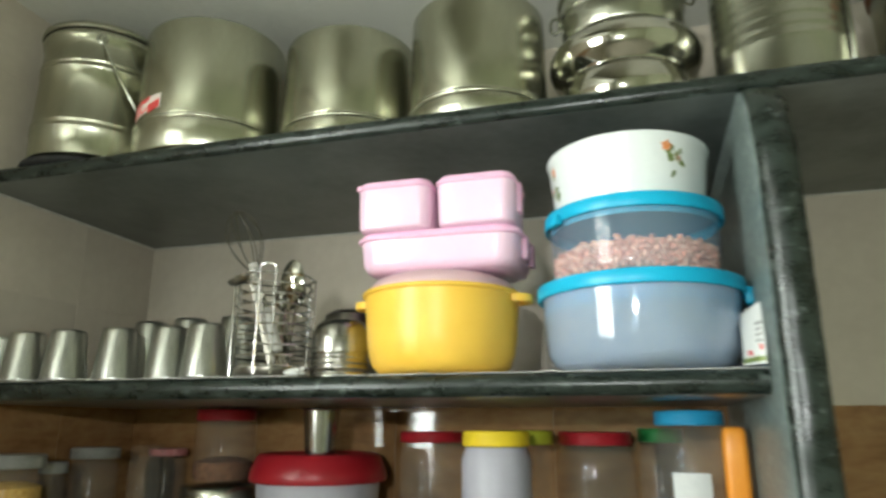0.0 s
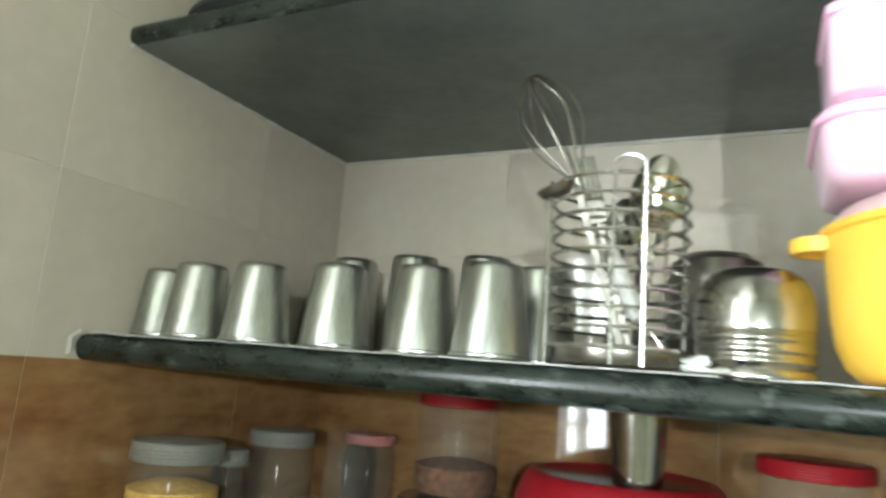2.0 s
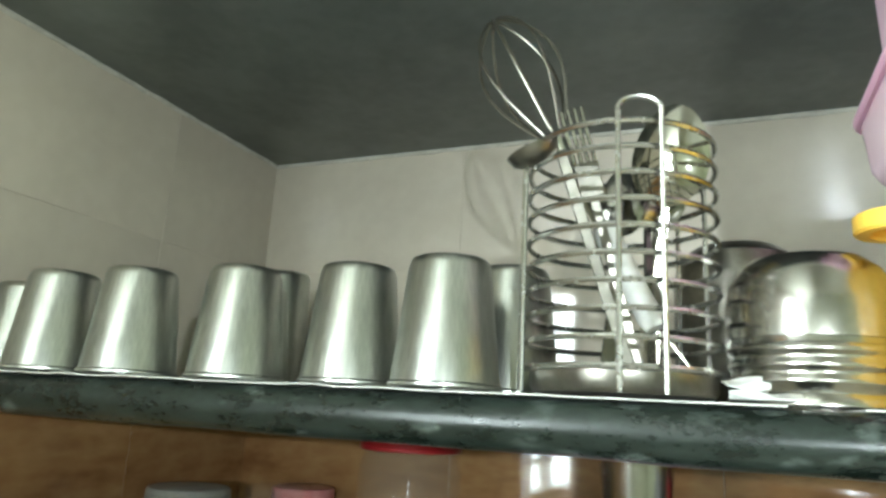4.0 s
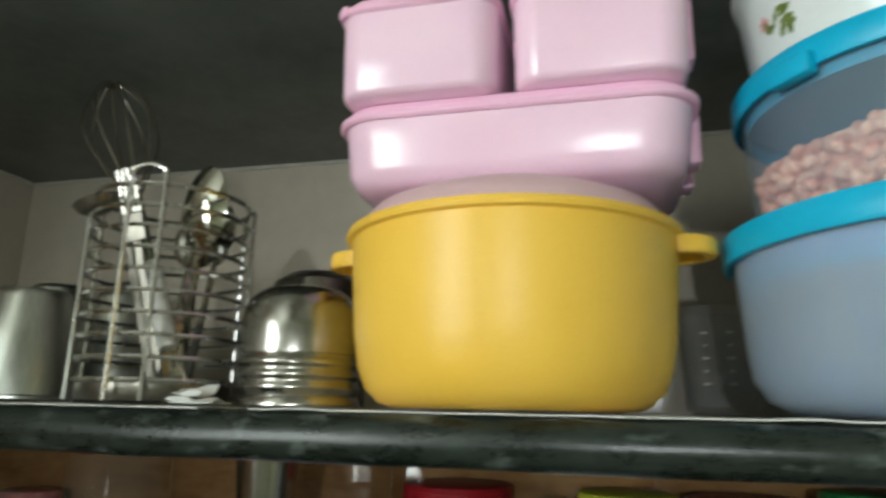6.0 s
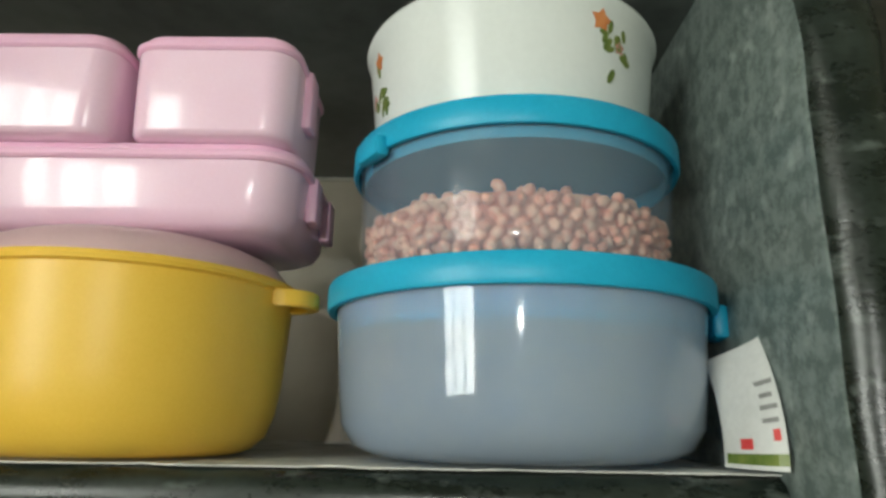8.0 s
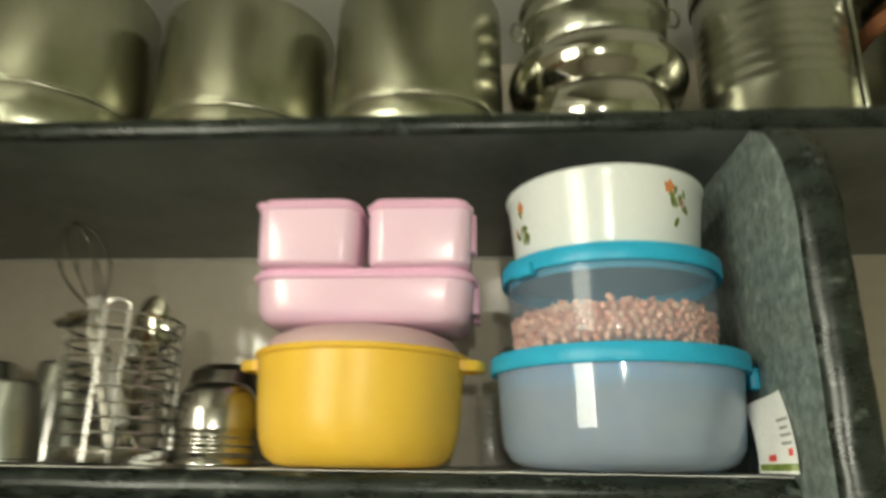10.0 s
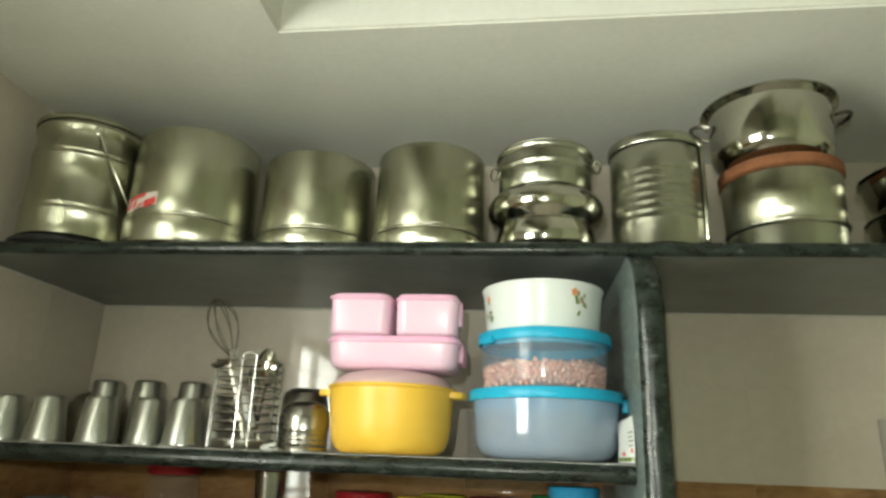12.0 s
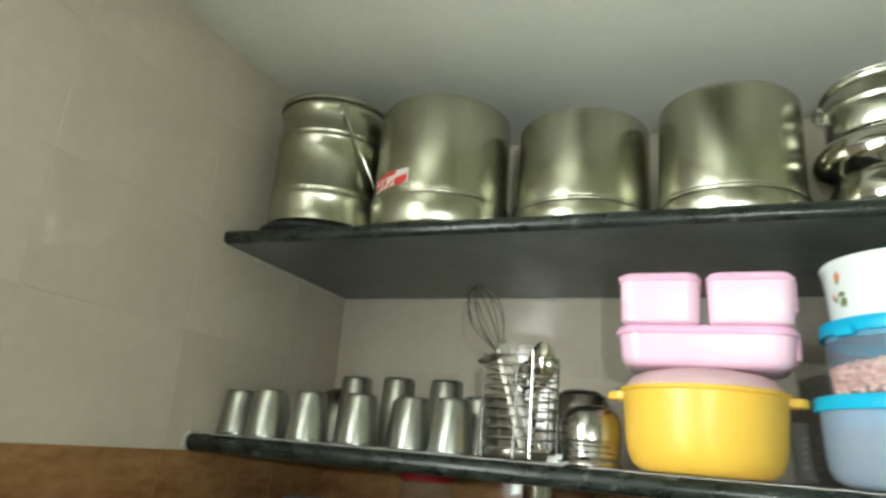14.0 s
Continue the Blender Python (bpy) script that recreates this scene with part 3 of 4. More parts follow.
# ---------------------------------------------------------------- middle shelf
# lining paper with a wavy front edge
def paper_sheet(x0, x1, y0, y1, z, seed, amp=0.004, lift=0.0018):
    bm = bmesh.new()
    nx, ny = max(6, int((x1 - x0) / 0.012)), 8
    rows = []
    for i in range(nx + 1):
        x = x0 + (x1 - x0) * i / nx
        front = y0 + amp * noise.noise((x * 22, seed, 0)) + 0.5 * amp * noise.noise((x * 70, seed, 4))
        rows.append([(x, front + (y1 - front) * (k / ny) ** 1.6, z + lift * max(0, noise.noise((x * 30, k * 0.8, seed))) ) for k in range(ny + 1)])
    up = [[bm.verts.new((a, b, c + 0.0008)) for a, b, c in r] for r in rows]
    dn = [[bm.verts.new((a, b, c)) for a, b, c in r] for r in rows]
    for i in range(nx):
        for k in range(ny):
            bm.faces.new((up[i][k], up[i + 1][k], up[i + 1][k + 1], up[i][k + 1]))
            bm.faces.new((dn[i][k], dn[i][k + 1], dn[i + 1][k + 1], dn[i + 1][k]))
        bm.faces.new((up[i][0], dn[i][0], dn[i + 1][0], up[i + 1][0]))
        bm.faces.new((up[i][ny], up[i + 1][ny], dn[i + 1][ny], dn[i][ny]))
    for i in (0, nx):
        for k in range(ny):
            bm.faces.new((up[i][k], up[i][k + 1], dn[i][k + 1], dn[i][k]))
    bmesh.ops.recalc_face_normals(bm, faces=bm.faces)
    return bm


tagged(part("lining_paper", paper_sheet(0.012, 0.625, 0.004, 0.42, MID + 0.0006, 1.3), PAPER), "white crumpled lining paper under the tumblers", "paper")
tagged(part("lining_paper", paper_sheet(0.655, 1.198, 0.010, 0.42, MID + 0.0006, 5.1, 0.005), PAPER), "printed grey white lining paper under the boxes", "paper")
MZ = MID + 0.0034


def tumbler(x, y, rb=0.038, rt=0.0275, h=0.083, mat=STEEL_SATIN, label="upturned tapered stainless steel drinking tumbler on lining paper"):
    t = thing("tumbler", (x, y, MZ), label, "tumbler", "upturned steel tumblers")
    part("wall", lathe([(rb - 0.0006, 0.0036), (rt + 0.0012, h - 0.006), (rt - 0.0005, h - 0.0015), (rt - 0.002, h - 0.0006), (rt - 0.0032, h - 0.0035), (rb - 0.0016, 0.0036), (rb - 0.0006, 0.0036)], 40), mat, t)
    part("rim", lathe([(rb - 0.0016, 0.0004), (rb - 0.0003, 0), (rb + 0.0009, 0.0010), (rb + 0.0009, 0.0024), (rb - 0.0004, 0.0035), (rb - 0.0016, 0.0035), (rb - 0.0016, 0.0004)], 40), mat, t, "rolled rim")
    part("base", lathe([(rt - 0.0022, h - 0.0008), (rt - 0.0032, h - 0.0003), (rt - 0.0052, h - 0.0012), (0, h - 0.0016), (0, h - 0.003), (rt - 0.0034, h - 0.0032)], 32), mat, t)
    return t


for x, y, k in ((0.036, 0.078, 0.96), (0.123, 0.042, 0.97), (0.200, 0.045, 0.98), (0.285, 0.058, 1.0), (0.374, 0.064, 1.0), (0.446, 0.051, 1.0), (0.243, 0.125, 1.0), (0.330, 0.140, 1.0), (0.464, 0.128, 1.12)):
    tumbler(x, y, 0.0335, 0.0245, 0.079 * k)
for x, y in ((0.140, 0.300), (0.243, 0.282), (0.340, 0.288)):
    tumbler(x, y, 0.036, 0.029, 0.129, STEEL_SATIN, "tall upturned stainless steel tumbler behind the others")
lota = thing("steel_bowl", placed(0.064, 0.380, MZ, 0.88, 0.95), "upturned dull steel bowl in the shelf corner", "bowl")
part("bowl", lathe([(0, 0.118), (0.026, 0.116), (0.046, 0.106), (0.060, 0.086), (0.066, 0.05), (0.068, 0.0), (0.066, 0.0), (0.064, 0.05), (0.058, 0.082), (0.044, 0.101), (0.0, 0.112)], 48), STEEL_DARK, lota)

# wire cutlery basket
BX, BY, BR = 0.547, 0.066, 0.0535
basket = thing("cutlery_basket", (BX, BY, MZ), "round chromed wire cutlery basket filled with spoons and a whisk", "cutlery basket")
for k in range(10):
    z = 0.014 + 0.0144 * k
    part("ring_wire", tube([(BR * math.cos(t), BR * math.sin(t), z) for t in np.linspace(0, 2 * math.pi, 41)[:-1]], 0.00165, 6, True), CHROME, basket)


def loop_bar(ang, w, ztop):
    """A flat wire loop that runs up the basket's side, turns over and comes down again."""
    ca, sa = math.cos(ang), math.sin(ang)
    r = BR + 0.0030
    pts = [(-w, 0.001)] + [(-w, ztop - w * 0.6)] + [(-w * math.cos(u), ztop - w * 0.6 + w * 0.6 * math.sin(u)) for u in np.linspace(0.3, math.pi - 0.3, 7)] + [(w, ztop - w * 0.6), (w, 0.001)]
    return tube([(r * ca - s * sa, r * sa + s * ca, z) for s, z in pts], 0.0015, 8)


for deg, w, zt in ((-72, 0.0112, 0.156), (198, 0.0105, 0.148), (48, 0.0112, 0.148)):
    part("loop_bar", loop_bar(radians(deg), w, zt), CHROME, basket)
part("base", lathe([(0, 0.001), (BR - 0.004, 0.001), (BR - 0.002, 0.004), (BR - 0.002, 0.012), (BR - 0.004, 0.0125), (BR - 0.005, 0.005), (0, 0.004)], 40), STEEL_DARK, basket, "shallow dark steel base cup")


def along(p0, p1):
    """A pose at p0 whose z axis points to p1."""
    d = Vector(p1) - Vector(p0)
    zz = d.normalized()
    xx = Vector((0, 1, 0)).cross(zz).normalized()
    yy = zz.cross(xx)
    return Matrix.Translation(p0) @ Matrix((xx, yy, zz)).transposed().to_4x4(), d.length


def spoon(p0, p1, bw, bl, label, turn=0.0, mat=STEEL_SOFT):
    m, length = along(p0, p1)
    t = thing("spoon", m @ pose(0, 0, 0, 0, 0, turn), label, "spoon", "cutlery in the basket")
    stem = length - bl
    bm = bmesh.new()
    rows = []
    for k in range(8):
        u = k / 7
        w = 0.0045 - 0.0022 * u
        rows.append([bm.verts.new((sx * w, sy * 0.001, u * stem)) for sx, sy in ((-1, -1), (1, -1), (1, 1), (-1, 1))])
    for a, b in zip(rows, rows[1:]):
        for k in range(4):
            bm.faces.new((a[k], a[(k + 1) % 4], b[(k + 1) % 4], b[k]))
    bm.faces.new(rows[0][::-1])
    bm.faces.new(rows[-1])
    bmesh.ops.recalc_face_normals(bm, faces=bm.faces)
    part("stem", bm, mat, t)
    bm = bmesh.new()
    rings = []
    for k in range(1, 7):
        e = math.sin(math.pi / 2 * k / 6)
        d = -0.009 * (1 - e * e)
        rings.append([bm.verts.new((e * bw / 2 * math.cos(q) * (1 - 0.12 * math.sin(q)), d, stem + bl / 2 + e * bl / 2 * math.sin(q))) for q in np.linspace(0, 2 * math.pi, 25)[:-1]])
    c = bm.verts.new((0, -0.009, stem + bl / 2))
    for k in range(24):
        bm.faces.new((c, rings[0][k], rings[0][(k + 1) % 24]))
    for a, b in zip(rings, rings[1:]):
        for k in range(24):
            bm.faces.new((a[k], a[(k + 1) % 24], b[(k + 1) % 24], b[k]))
    bmesh.ops.recalc_face_normals(bm, faces=bm.faces)
    bmesh.ops.solidify(bm, geom=bm.faces[:], thickness=0.0009)
    part("bowl", bm, mat, t)
    return t


BZ = MZ + 0.006
spoon((0.562, 0.070, BZ), (0.580, 0.056, 1.573), 0.045, 0.062, "polished steel tablespoon standing in the wire basket", -12, STEEL_MIRROR)
spoon((0.555, 0.088, BZ), (0.571, 0.096, 1.555), 0.034, 0.050, "steel tablespoon seen behind another in the basket", -20)
spoon((0.535, 0.086, BZ), (0.546, 0.100, 1.550), 0.030, 0.045, "steel spoon at the back of the wire basket", 30)
spoon((0.565, 0.048, BZ), (0.560, 0.086, 1.545), 0.030, 0.045, "steel teaspoon leaning in the wire basket", 60)

fork_m, fl = along((0.560, 0.058, BZ), (0.523, 0.036, 1.568))
fork = thing("fork", fork_m @ pose(0, 0, 0, 0, 0, 10), "flat steel fork with four tines standing in the basket", "fork", "cutlery in the basket")
# shade painted into the steel: stem and head dark, tines bright
part("stem", box(-0.0028, -0.0009, 0, 0.0028, 0.0009, fl - 0.055, 0.0006, 1), STEEL_DARK, fork)
part("head", box(-0.0072, -0.0009, fl - 0.0552, 0.0072, 0.0009, fl - 0.034, 0.0007, 1), STEEL_DARK, fork)
for k in range(4):
    part("tine", box(-0.0072 + k * 0.0039, -0.0008, fl - 0.0345, -0.0072 + k * 0.0039 + 0.0026, 0.0008, fl, 0.0006, 1), STEEL_SOFT, fork)

wm, wl = along((0.568, 0.048, BZ + 0.030), (0.458, 0.082, 1.664))
whisk = thing("whisk", wm, "steel balloon whisk with a white grip standing head up", "whisk", "cutlery in the basket")
part("grip", lathe([(0, 0), (0.0055, 0.0005), (0.0072, 0.006), (0.0066, 0.035), (0.0074, 0.062), (0.0055, 0.0695), (0, 0.070)], 16), WHITE_GRIP, whisk, "white plastic grip")
part("stem", lathe([(0, 0.0705), (0.0040, 0.0705), (0.0040, wl - 0.123), (0.0055, wl - 0.116), (0, wl - 0.115)], 14), STEEL, whisk)
part("hanging_loop", tube([(0, 0, -0.0004), (0.004, 0.001, -0.012), (0.006, 0.0015, -0.024), (0.003, 0.001, -0.033), (-0.002, 0, -0.024), (-0.001, 0, -0.008)], 0.0011, 6), STEEL, whisk, "thin wire hanging loop")
for k in range(4):
    a = math.pi * k / 4
    pts = []
    for u in np.linspace(0, 1, 25):
        s = math.sin(math.pi * u)
        side = -1 if u < 0.5 else 1
        zz = wl - 0.118 + 0.118 * s ** 0.75
        w = 0.004 + 0.0235 * math.sin(math.pi * min(1, (zz - (wl - 0.118)) / 0.118) ** 1.25) ** 0.8 if 0 < u < 1 else 0.004
        if abs(u - 0.5) < 1e-6:
            w = 0
        pts.append((side * w * math.cos(a), side * w * math.sin(a), zz))
    part("wire_loop", tube(pts, 0.0010, 6), STEEL_DARK, whisk)

lm, ll = along((0.556, 0.054, BZ), (0.515, 0.046, 1.547))
ladle = thing("ladle", lm, "small dull steel ladle resting in the basket, cup outward", "ladle", "cutlery in the basket")
part("stem", box(-0.0035, -0.001, 0, 0.0035, 0.001, ll, 0.0007, 1), STEEL_DARK, ladle)
part("cup", lathe([(0, 0.0), (0.009, 0.001), (0.0145, 0.0045), (0.0165, 0.010), (0.0157, 0.0103), (0.0137, 0.0055), (0.0082, 0.0023), (0, 0.0018)], 28), STEEL_DARK, ladle, at=Matrix.Translation((0, 0, ll)) @ lm.to_3x3().to_4x4().inverted() @ pose(-0.012, -0.004, -0.010, 12, -22, 0))

small = thing("steel_pot", (0.645, 0.089, MZ), "small upturned polished steel pot with ridged bands", "pot")
K, KZ = 0.872, 1.0
part("dome", lathe([(K * r, KZ * z) for r, z in [(0, 0.083), (0.020, 0.0825), (0.033, 0.0795), (0.042, 0.073), (0.047, 0.064), (0.0493, 0.052), (0.0493, 0.0342), (0.046, 0.0342), (0.0465, 0.050), (0.044, 0.062), (0.038, 0.072), (0, 0.080)]], 56), STEEL_SOFT, small)
part("ridged_band", lathe([(K * r, KZ * z) for r, z in [(0.046, 0.034), (0.0485, 0.034)] + [q for zz in (0.028, 0.020, 0.012) for q in ridge(0.0478, zz, 0.003, 0.0016)[::-1]]
                           + [(0.0475, 0.006), (0.050, 0.003), (0.050, 0.0), (0.047, 0.0), (0.046, 0.034)]], 56), STEEL_SOFT, small)
rear = thing("steel_pot", placed(0.612, 0.188, MZ, 0.80, 0.82), "dull upturned steel pot behind the small polished one", "pot")
part("body", lathe([(0, 0.139), (0.034, 0.137), (0.049, 0.127), (0.054, 0.105), (0.054, 0.004), (0.052, 0.0), (0.050, 0.0), (0.051, 0.098), (0.044, 0.118), (0, 0.130)], 48), STEEL_DARK, rear)
scrap = thing("paper_scrap", (0.612, 0.016, MZ), "small folded scrap of white paper beside the basket", "paper")
part("sheet", paper_sheet(-0.010, 0.020, -0.012, 0.012, 0.0, 8.8, 0.002, 0.006), PRINT, scrap)
part("sheet", paper_sheet(-0.012, 0.006, -0.004, 0.02, 0.004, 2.8, 0.003, 0.012), PRINT, scrap, at=pose(0, 0, 0, 8, 10, 8))
glass = thing("glass_tumbler", (0.945, 0.245, MZ), "small clear glass tumbler behind the boxes", "glass")
part("wall", lathe([(0, 0), (0.026, 0), (0.028, 0.002), (0.033, 0.085), (0.0315, 0.085), (0.0262, 0.006), (0, 0.005)], 32), GLASS, glass)

for col in (-118, -84):
    for k in range(5):
        a = radians(col)
        w = 0.006 if k % 2 == 0 else 0.0035
        bm = box(-w / 2, -0.0004, 0, w / 2, 0.0, 0.0016)
        part("scale_mark", bm, WHITE_PRINT, glass, at=pose(0.0318 * math.cos(a), 0.0318 * math.sin(a), 0.022 + 0.010 * k, 0, 0, col + 90), smooth=0)

# yellow pot with two ring handles, a domed inner lid, and pink boxes on it
pot = thing("yellow_pot", placed(0.797, 0.084, MZ, 0.905, 0.976), "matt yellow plastic serving pot with two ring handles", "pot")
part("body", lathe([(0, 0), (0.085, 0), (0.094, 0.003), (0.103, 0.011), (0.109, 0.025), (0.1125, 0.045), (0.1165, 0.098), (0.1170, 0.105), (0.1205, 0.106), (0.1215, 0.1085), (0.1205, 0.1112), (0.1170, 0.1118), (0.1140, 0.108), (0.110, 0.045), (0.10, 0.014), (0, 0.005)], 96), YELLOW, pot)
for s in (-1, 1):
    ang = radians(180 if s < 0 else -4)
    pts = [(0.1145 + 0.027 * math.sin(u), 0.025 * math.cos(u)) for u in np.linspace(0, math.pi, 15)]
    bm = bmesh.new()
    cols = []
    for i, (rr, tt) in enumerate(pts):
        inner = (0.1145 + (rr - 0.1145) * 0.66, tt * 0.66)
        cols.append([bm.verts.new((a * math.cos(ang) - b * math.sin(ang), a * math.sin(ang) + b * math.cos(ang), z)) for (a, b), z in (((rr, tt), 0.095), ((rr, tt), 0.106), (inner, 0.106), (inner, 0.095))])
    for a, b in zip(cols, cols[1:]):
        for k in range(4):
            bm.faces.new((a[k], b[k], b[(k + 1) % 4], a[(k + 1) % 4]))
    bm.faces.new(cols[0])
    bm.faces.new(cols[-1][::-1])
    bmesh.ops.recalc_face_normals(bm, faces=bm.faces)
    bmesh.ops.bevel(bm, geom=bm.edges[:], offset=0.0012, segments=2, affect="EDGES")
    part("ring_handle", bm, YELLOW, pot)
part("inner_lid", lathe([(0.1125, 0.1105), (0.112, 0.117), (0.104, 0.126), (0.088, 0.133), (0.06, 0.1385), (0, 0.1400), (0, 0.1385), (0.06, 0.137), (0.088, 0.131), (0.103, 0.124), (0.110, 0.1105)], 72), FROSTED_PINK, pot, "frosted pinkish domed lid")


def pink_box(x, y, z, hx, hy, h, r, label, clips=(), foot=0.004):
    t = thing("pink_box", pose(x, y, z, 0, 0, 0), label, "food box", "pink food boxes")
    lid_h = 0.012
    k = 0.94
    part("body", loft_rect([(hx * k - foot, hy * k - foot, r - 0.004, 0.0), (hx * k - foot * 0.3, hy * k - foot * 0.3, r, foot * 0.35), (hx * k, hy * k, r, foot), (hx * 0.965, hy * 0.965, r, h - lid_h)]), PINK, t)
    part("lid", loft_rect([(hx - 0.0015, hy - 0.0015, r, h - lid_h + 0.0003), (hx, hy, r + 0.001, h - lid_h + 0.002), (hx, hy, r + 0.001, h - lid_h + 0.005), (hx - 0.003, hy - 0.003, r, h - lid_h + 0.007), (hx - 0.003, hy - 0.003, r, h - 0.004), (hx - 0.0045, hy - 0.0045, r, h - 0.001), (hx - 0.008, hy - 0.008, r, h)]), PINK_LID, t, "darker pink snap lid")
    if not clips:
        part("tab", loft_rect([(0.0030, 0.0045, 0.002, h - 0.0115), (0.0040, 0.0055, 0.0025, h - 0.008), (0.0036, 0.0050, 0.002, h - 0.005)]), PINK_LID, t, "small lift tab", at=pose(-(hx - 0.0065), -(hy - 0.0075), 0, 0, 0, 45))
    for cx, cy in clips:
        part("clip", box(cx - 0.004, cy - 0.010, h * 0.30, cx + 0.004, cy + 0.010, h - 0.006, 0.002), PINK_LID, t, "snap clip")
    return t


PZ = MZ + 0.1368
pink_box(0.801, 0.098, PZ, 0.1165, 0.074, 0.055, 0.030, "wide flat pink plastic lunch box lying on the yellow pot", ((0.1145, -0.015), (0.1145, 0.035)), foot=0.012)
pink_box(0.7455, 0.062, PZ + 0.0552, 0.0545, 0.052, 0.069, 0.018, "small square pink plastic box on the flat pink box")
pink_box(0.859, 0.066, PZ + 0.0552, 0.0545, 0.054, 0.069, 0.018, "small square pink plastic box beside its twin", ((0.0535, -0.006),))


def round_box(name, x, y, z, rl, rt, rb, h, lid_h, body_mat, label, foot=0.02, tab=0.0, tint_depth=0.020, drop=0.010):
    t = thing(name, (x, y, z), label, "food box", "stacked round boxes")
    hb = h - lid_h
    wall = 0.0022
    part("body", lathe([(0, 0), (rb - foot * 1.6, 0), (rb - foot, 0.002), (rb - foot * 0.45, foot * 0.35), (rb - foot * 0.1, foot * 0.9), (rb, foot * 1.7), (rt, hb - 0.001), (rt - wall, hb - 0.001), (rb - wall, foot * 1.7), (rb - foot * 0.1 - wall, foot * 0.95), (rb - foot * 0.5 - wall, foot * 0.45), (rb - foot * 1.6, 0.0035), (0, 0.0032)], 96), body_mat, t)
    lid = part("lid", lathe([(rt + 0.0012, hb - 0.004), (rl - 0.001, hb - 0.004), (rl, hb - 0.002), (rl, h - 0.0028), (rl - 0.0012, h - 0.0008), (rl - 0.004, h), (rl - 0.010, h), (rl - 0.014, h - 0.003), (0, h - 0.003), (0, h - 0.006), (rt + 0.0012, h - 0.006)], 96), BLUE_LID, t, "turquoise snap lid")
    # added turquoise ring: the lid's coloured light bleeding into the body wall
    part("tint_ring", lathe([(rt - 0.0050, hb - tint_depth), (rt - 0.0034, hb - tint_depth), (rt - 0.0030, hb - 0.0012), (rt - 0.0050, hb - 0.0012), (rt - 0.0050, hb - tint_depth)], 72), BLUE_LID, lid)
    if tab is not None:
        ca, sa = math.cos(radians(tab)), math.sin(radians(tab))
        part("tab", box(rl - 0.004, -0.014, hb - drop, rl + 0.006, 0.014, hb + 0.004, 0.003), BLUE_LID, lid, at=pose(0, 0, 0, 0, 0, tab))
    return t


round_box("round_box", 1.0585, 0.0922, MZ, 0.1286, 0.1222, 0.1180, 0.1084, 0.0140, FROSTED, "large round frosted blue box with a turquoise lid", 0.022, -8, 0.020, 0.018)
Z2 = MZ + 0.1084
nuts_box = round_box("round_box", 1.0565, 0.0912, Z2 - 0.0005, 0.1137, 0.1090, 0.1058, 0.0949, 0.0140, CLEAR_BLUE, "clear round box half full of peanuts, turquoise lid", 0.010, 215, 0.010)
Z3 = Z2 + 0.0944
bowl = thing("white_bowl", placed(1.054, 0.0885, Z3, 0.912, 0.97), "white enamel bowl with small painted flower sprays", "bowl")
part("body", lathe([(0, 0), (0.094, 0), (0.103, 0.003), (0.1055, 0.010), (0.1125, 0.070), (0.1150, 0.076), (0.1160, 0.0785), (0.1150, 0.081), (0.1125, 0.081), (0.1090, 0.072), (0.1020, 0.012), (0.096, 0.006), (0, 0.005)], 96), CERAMIC, bowl)


def petal_spray(parent, deg, z, blooms, leaves, seed):
    """Small raised glaze marks bent to the bowl's side."""
    rnd = random.Random(seed)
    spots = [(d, zz, s, FLOWER_PRINT if i % 2 == 0 else ROSE_PRINT) for i, (d, zz, s) in enumerate(blooms)]
    spots += [(rnd.uniform(-3, 11), rnd.uniform(-0.026, 0.008), rnd.uniform(0.0032, 0.0060), LEAF_PRINT) for _ in range(leaves)]
    for d, dz, s, m in spots:
        zz = z + dz
        r = 0.1055 + (zz - 0.010) * 0.1167 + 0.0003
        a = radians(deg + d)
        bm = bmesh.new()
        n = 10
        th = rnd.uniform(0, 3.1)
        ring_v = []
        for k in range(n):
            q = 2 * math.pi * k / n
            wob = 1 + (0.25 * math.cos(5 * q) if m is not LEAF_PRINT else 0)
            du, dv = s * wob * math.cos(q), s * wob * math.sin(q) * (1 if m is not LEAF_PRINT else 0.45)
            u, v = du * math.cos(th) - dv * math.sin(th), du * math.sin(th) + dv * math.cos(th)
            aa = a + u / r
            ring_v.append(((r + v * 0.1167) * math.cos(aa), (r + v * 0.1167) * math.sin(aa), zz + v))
        lo = [bm.verts.new(p) for p in ring_v]
        hi = [bm.verts.new((p[0] * 1.004, p[1] * 1.004, p[2])) for p in ring_v]
        bm.faces.new(hi)
        for k in range(n):
            bm.faces.new((lo[k], lo[(k + 1) % n], hi[(k + 1) % n], hi[k]))
        bmesh.ops.recalc_face_normals(bm, faces=bm.faces)
        part("flower_mark" if m is not LEAF_PRINT else "leaf_mark", bm, m, parent, smooth=0)


petal_spray(bowl, -57, 0.052, ((-4, 0.010, 0.0068), (5, -0.004, 0.0040)), 12, 3)
petal_spray(bowl, -160, 0.046, ((5, 0.012, 0.0062), (-3, -0.012, 0.0045)), 12, 9)

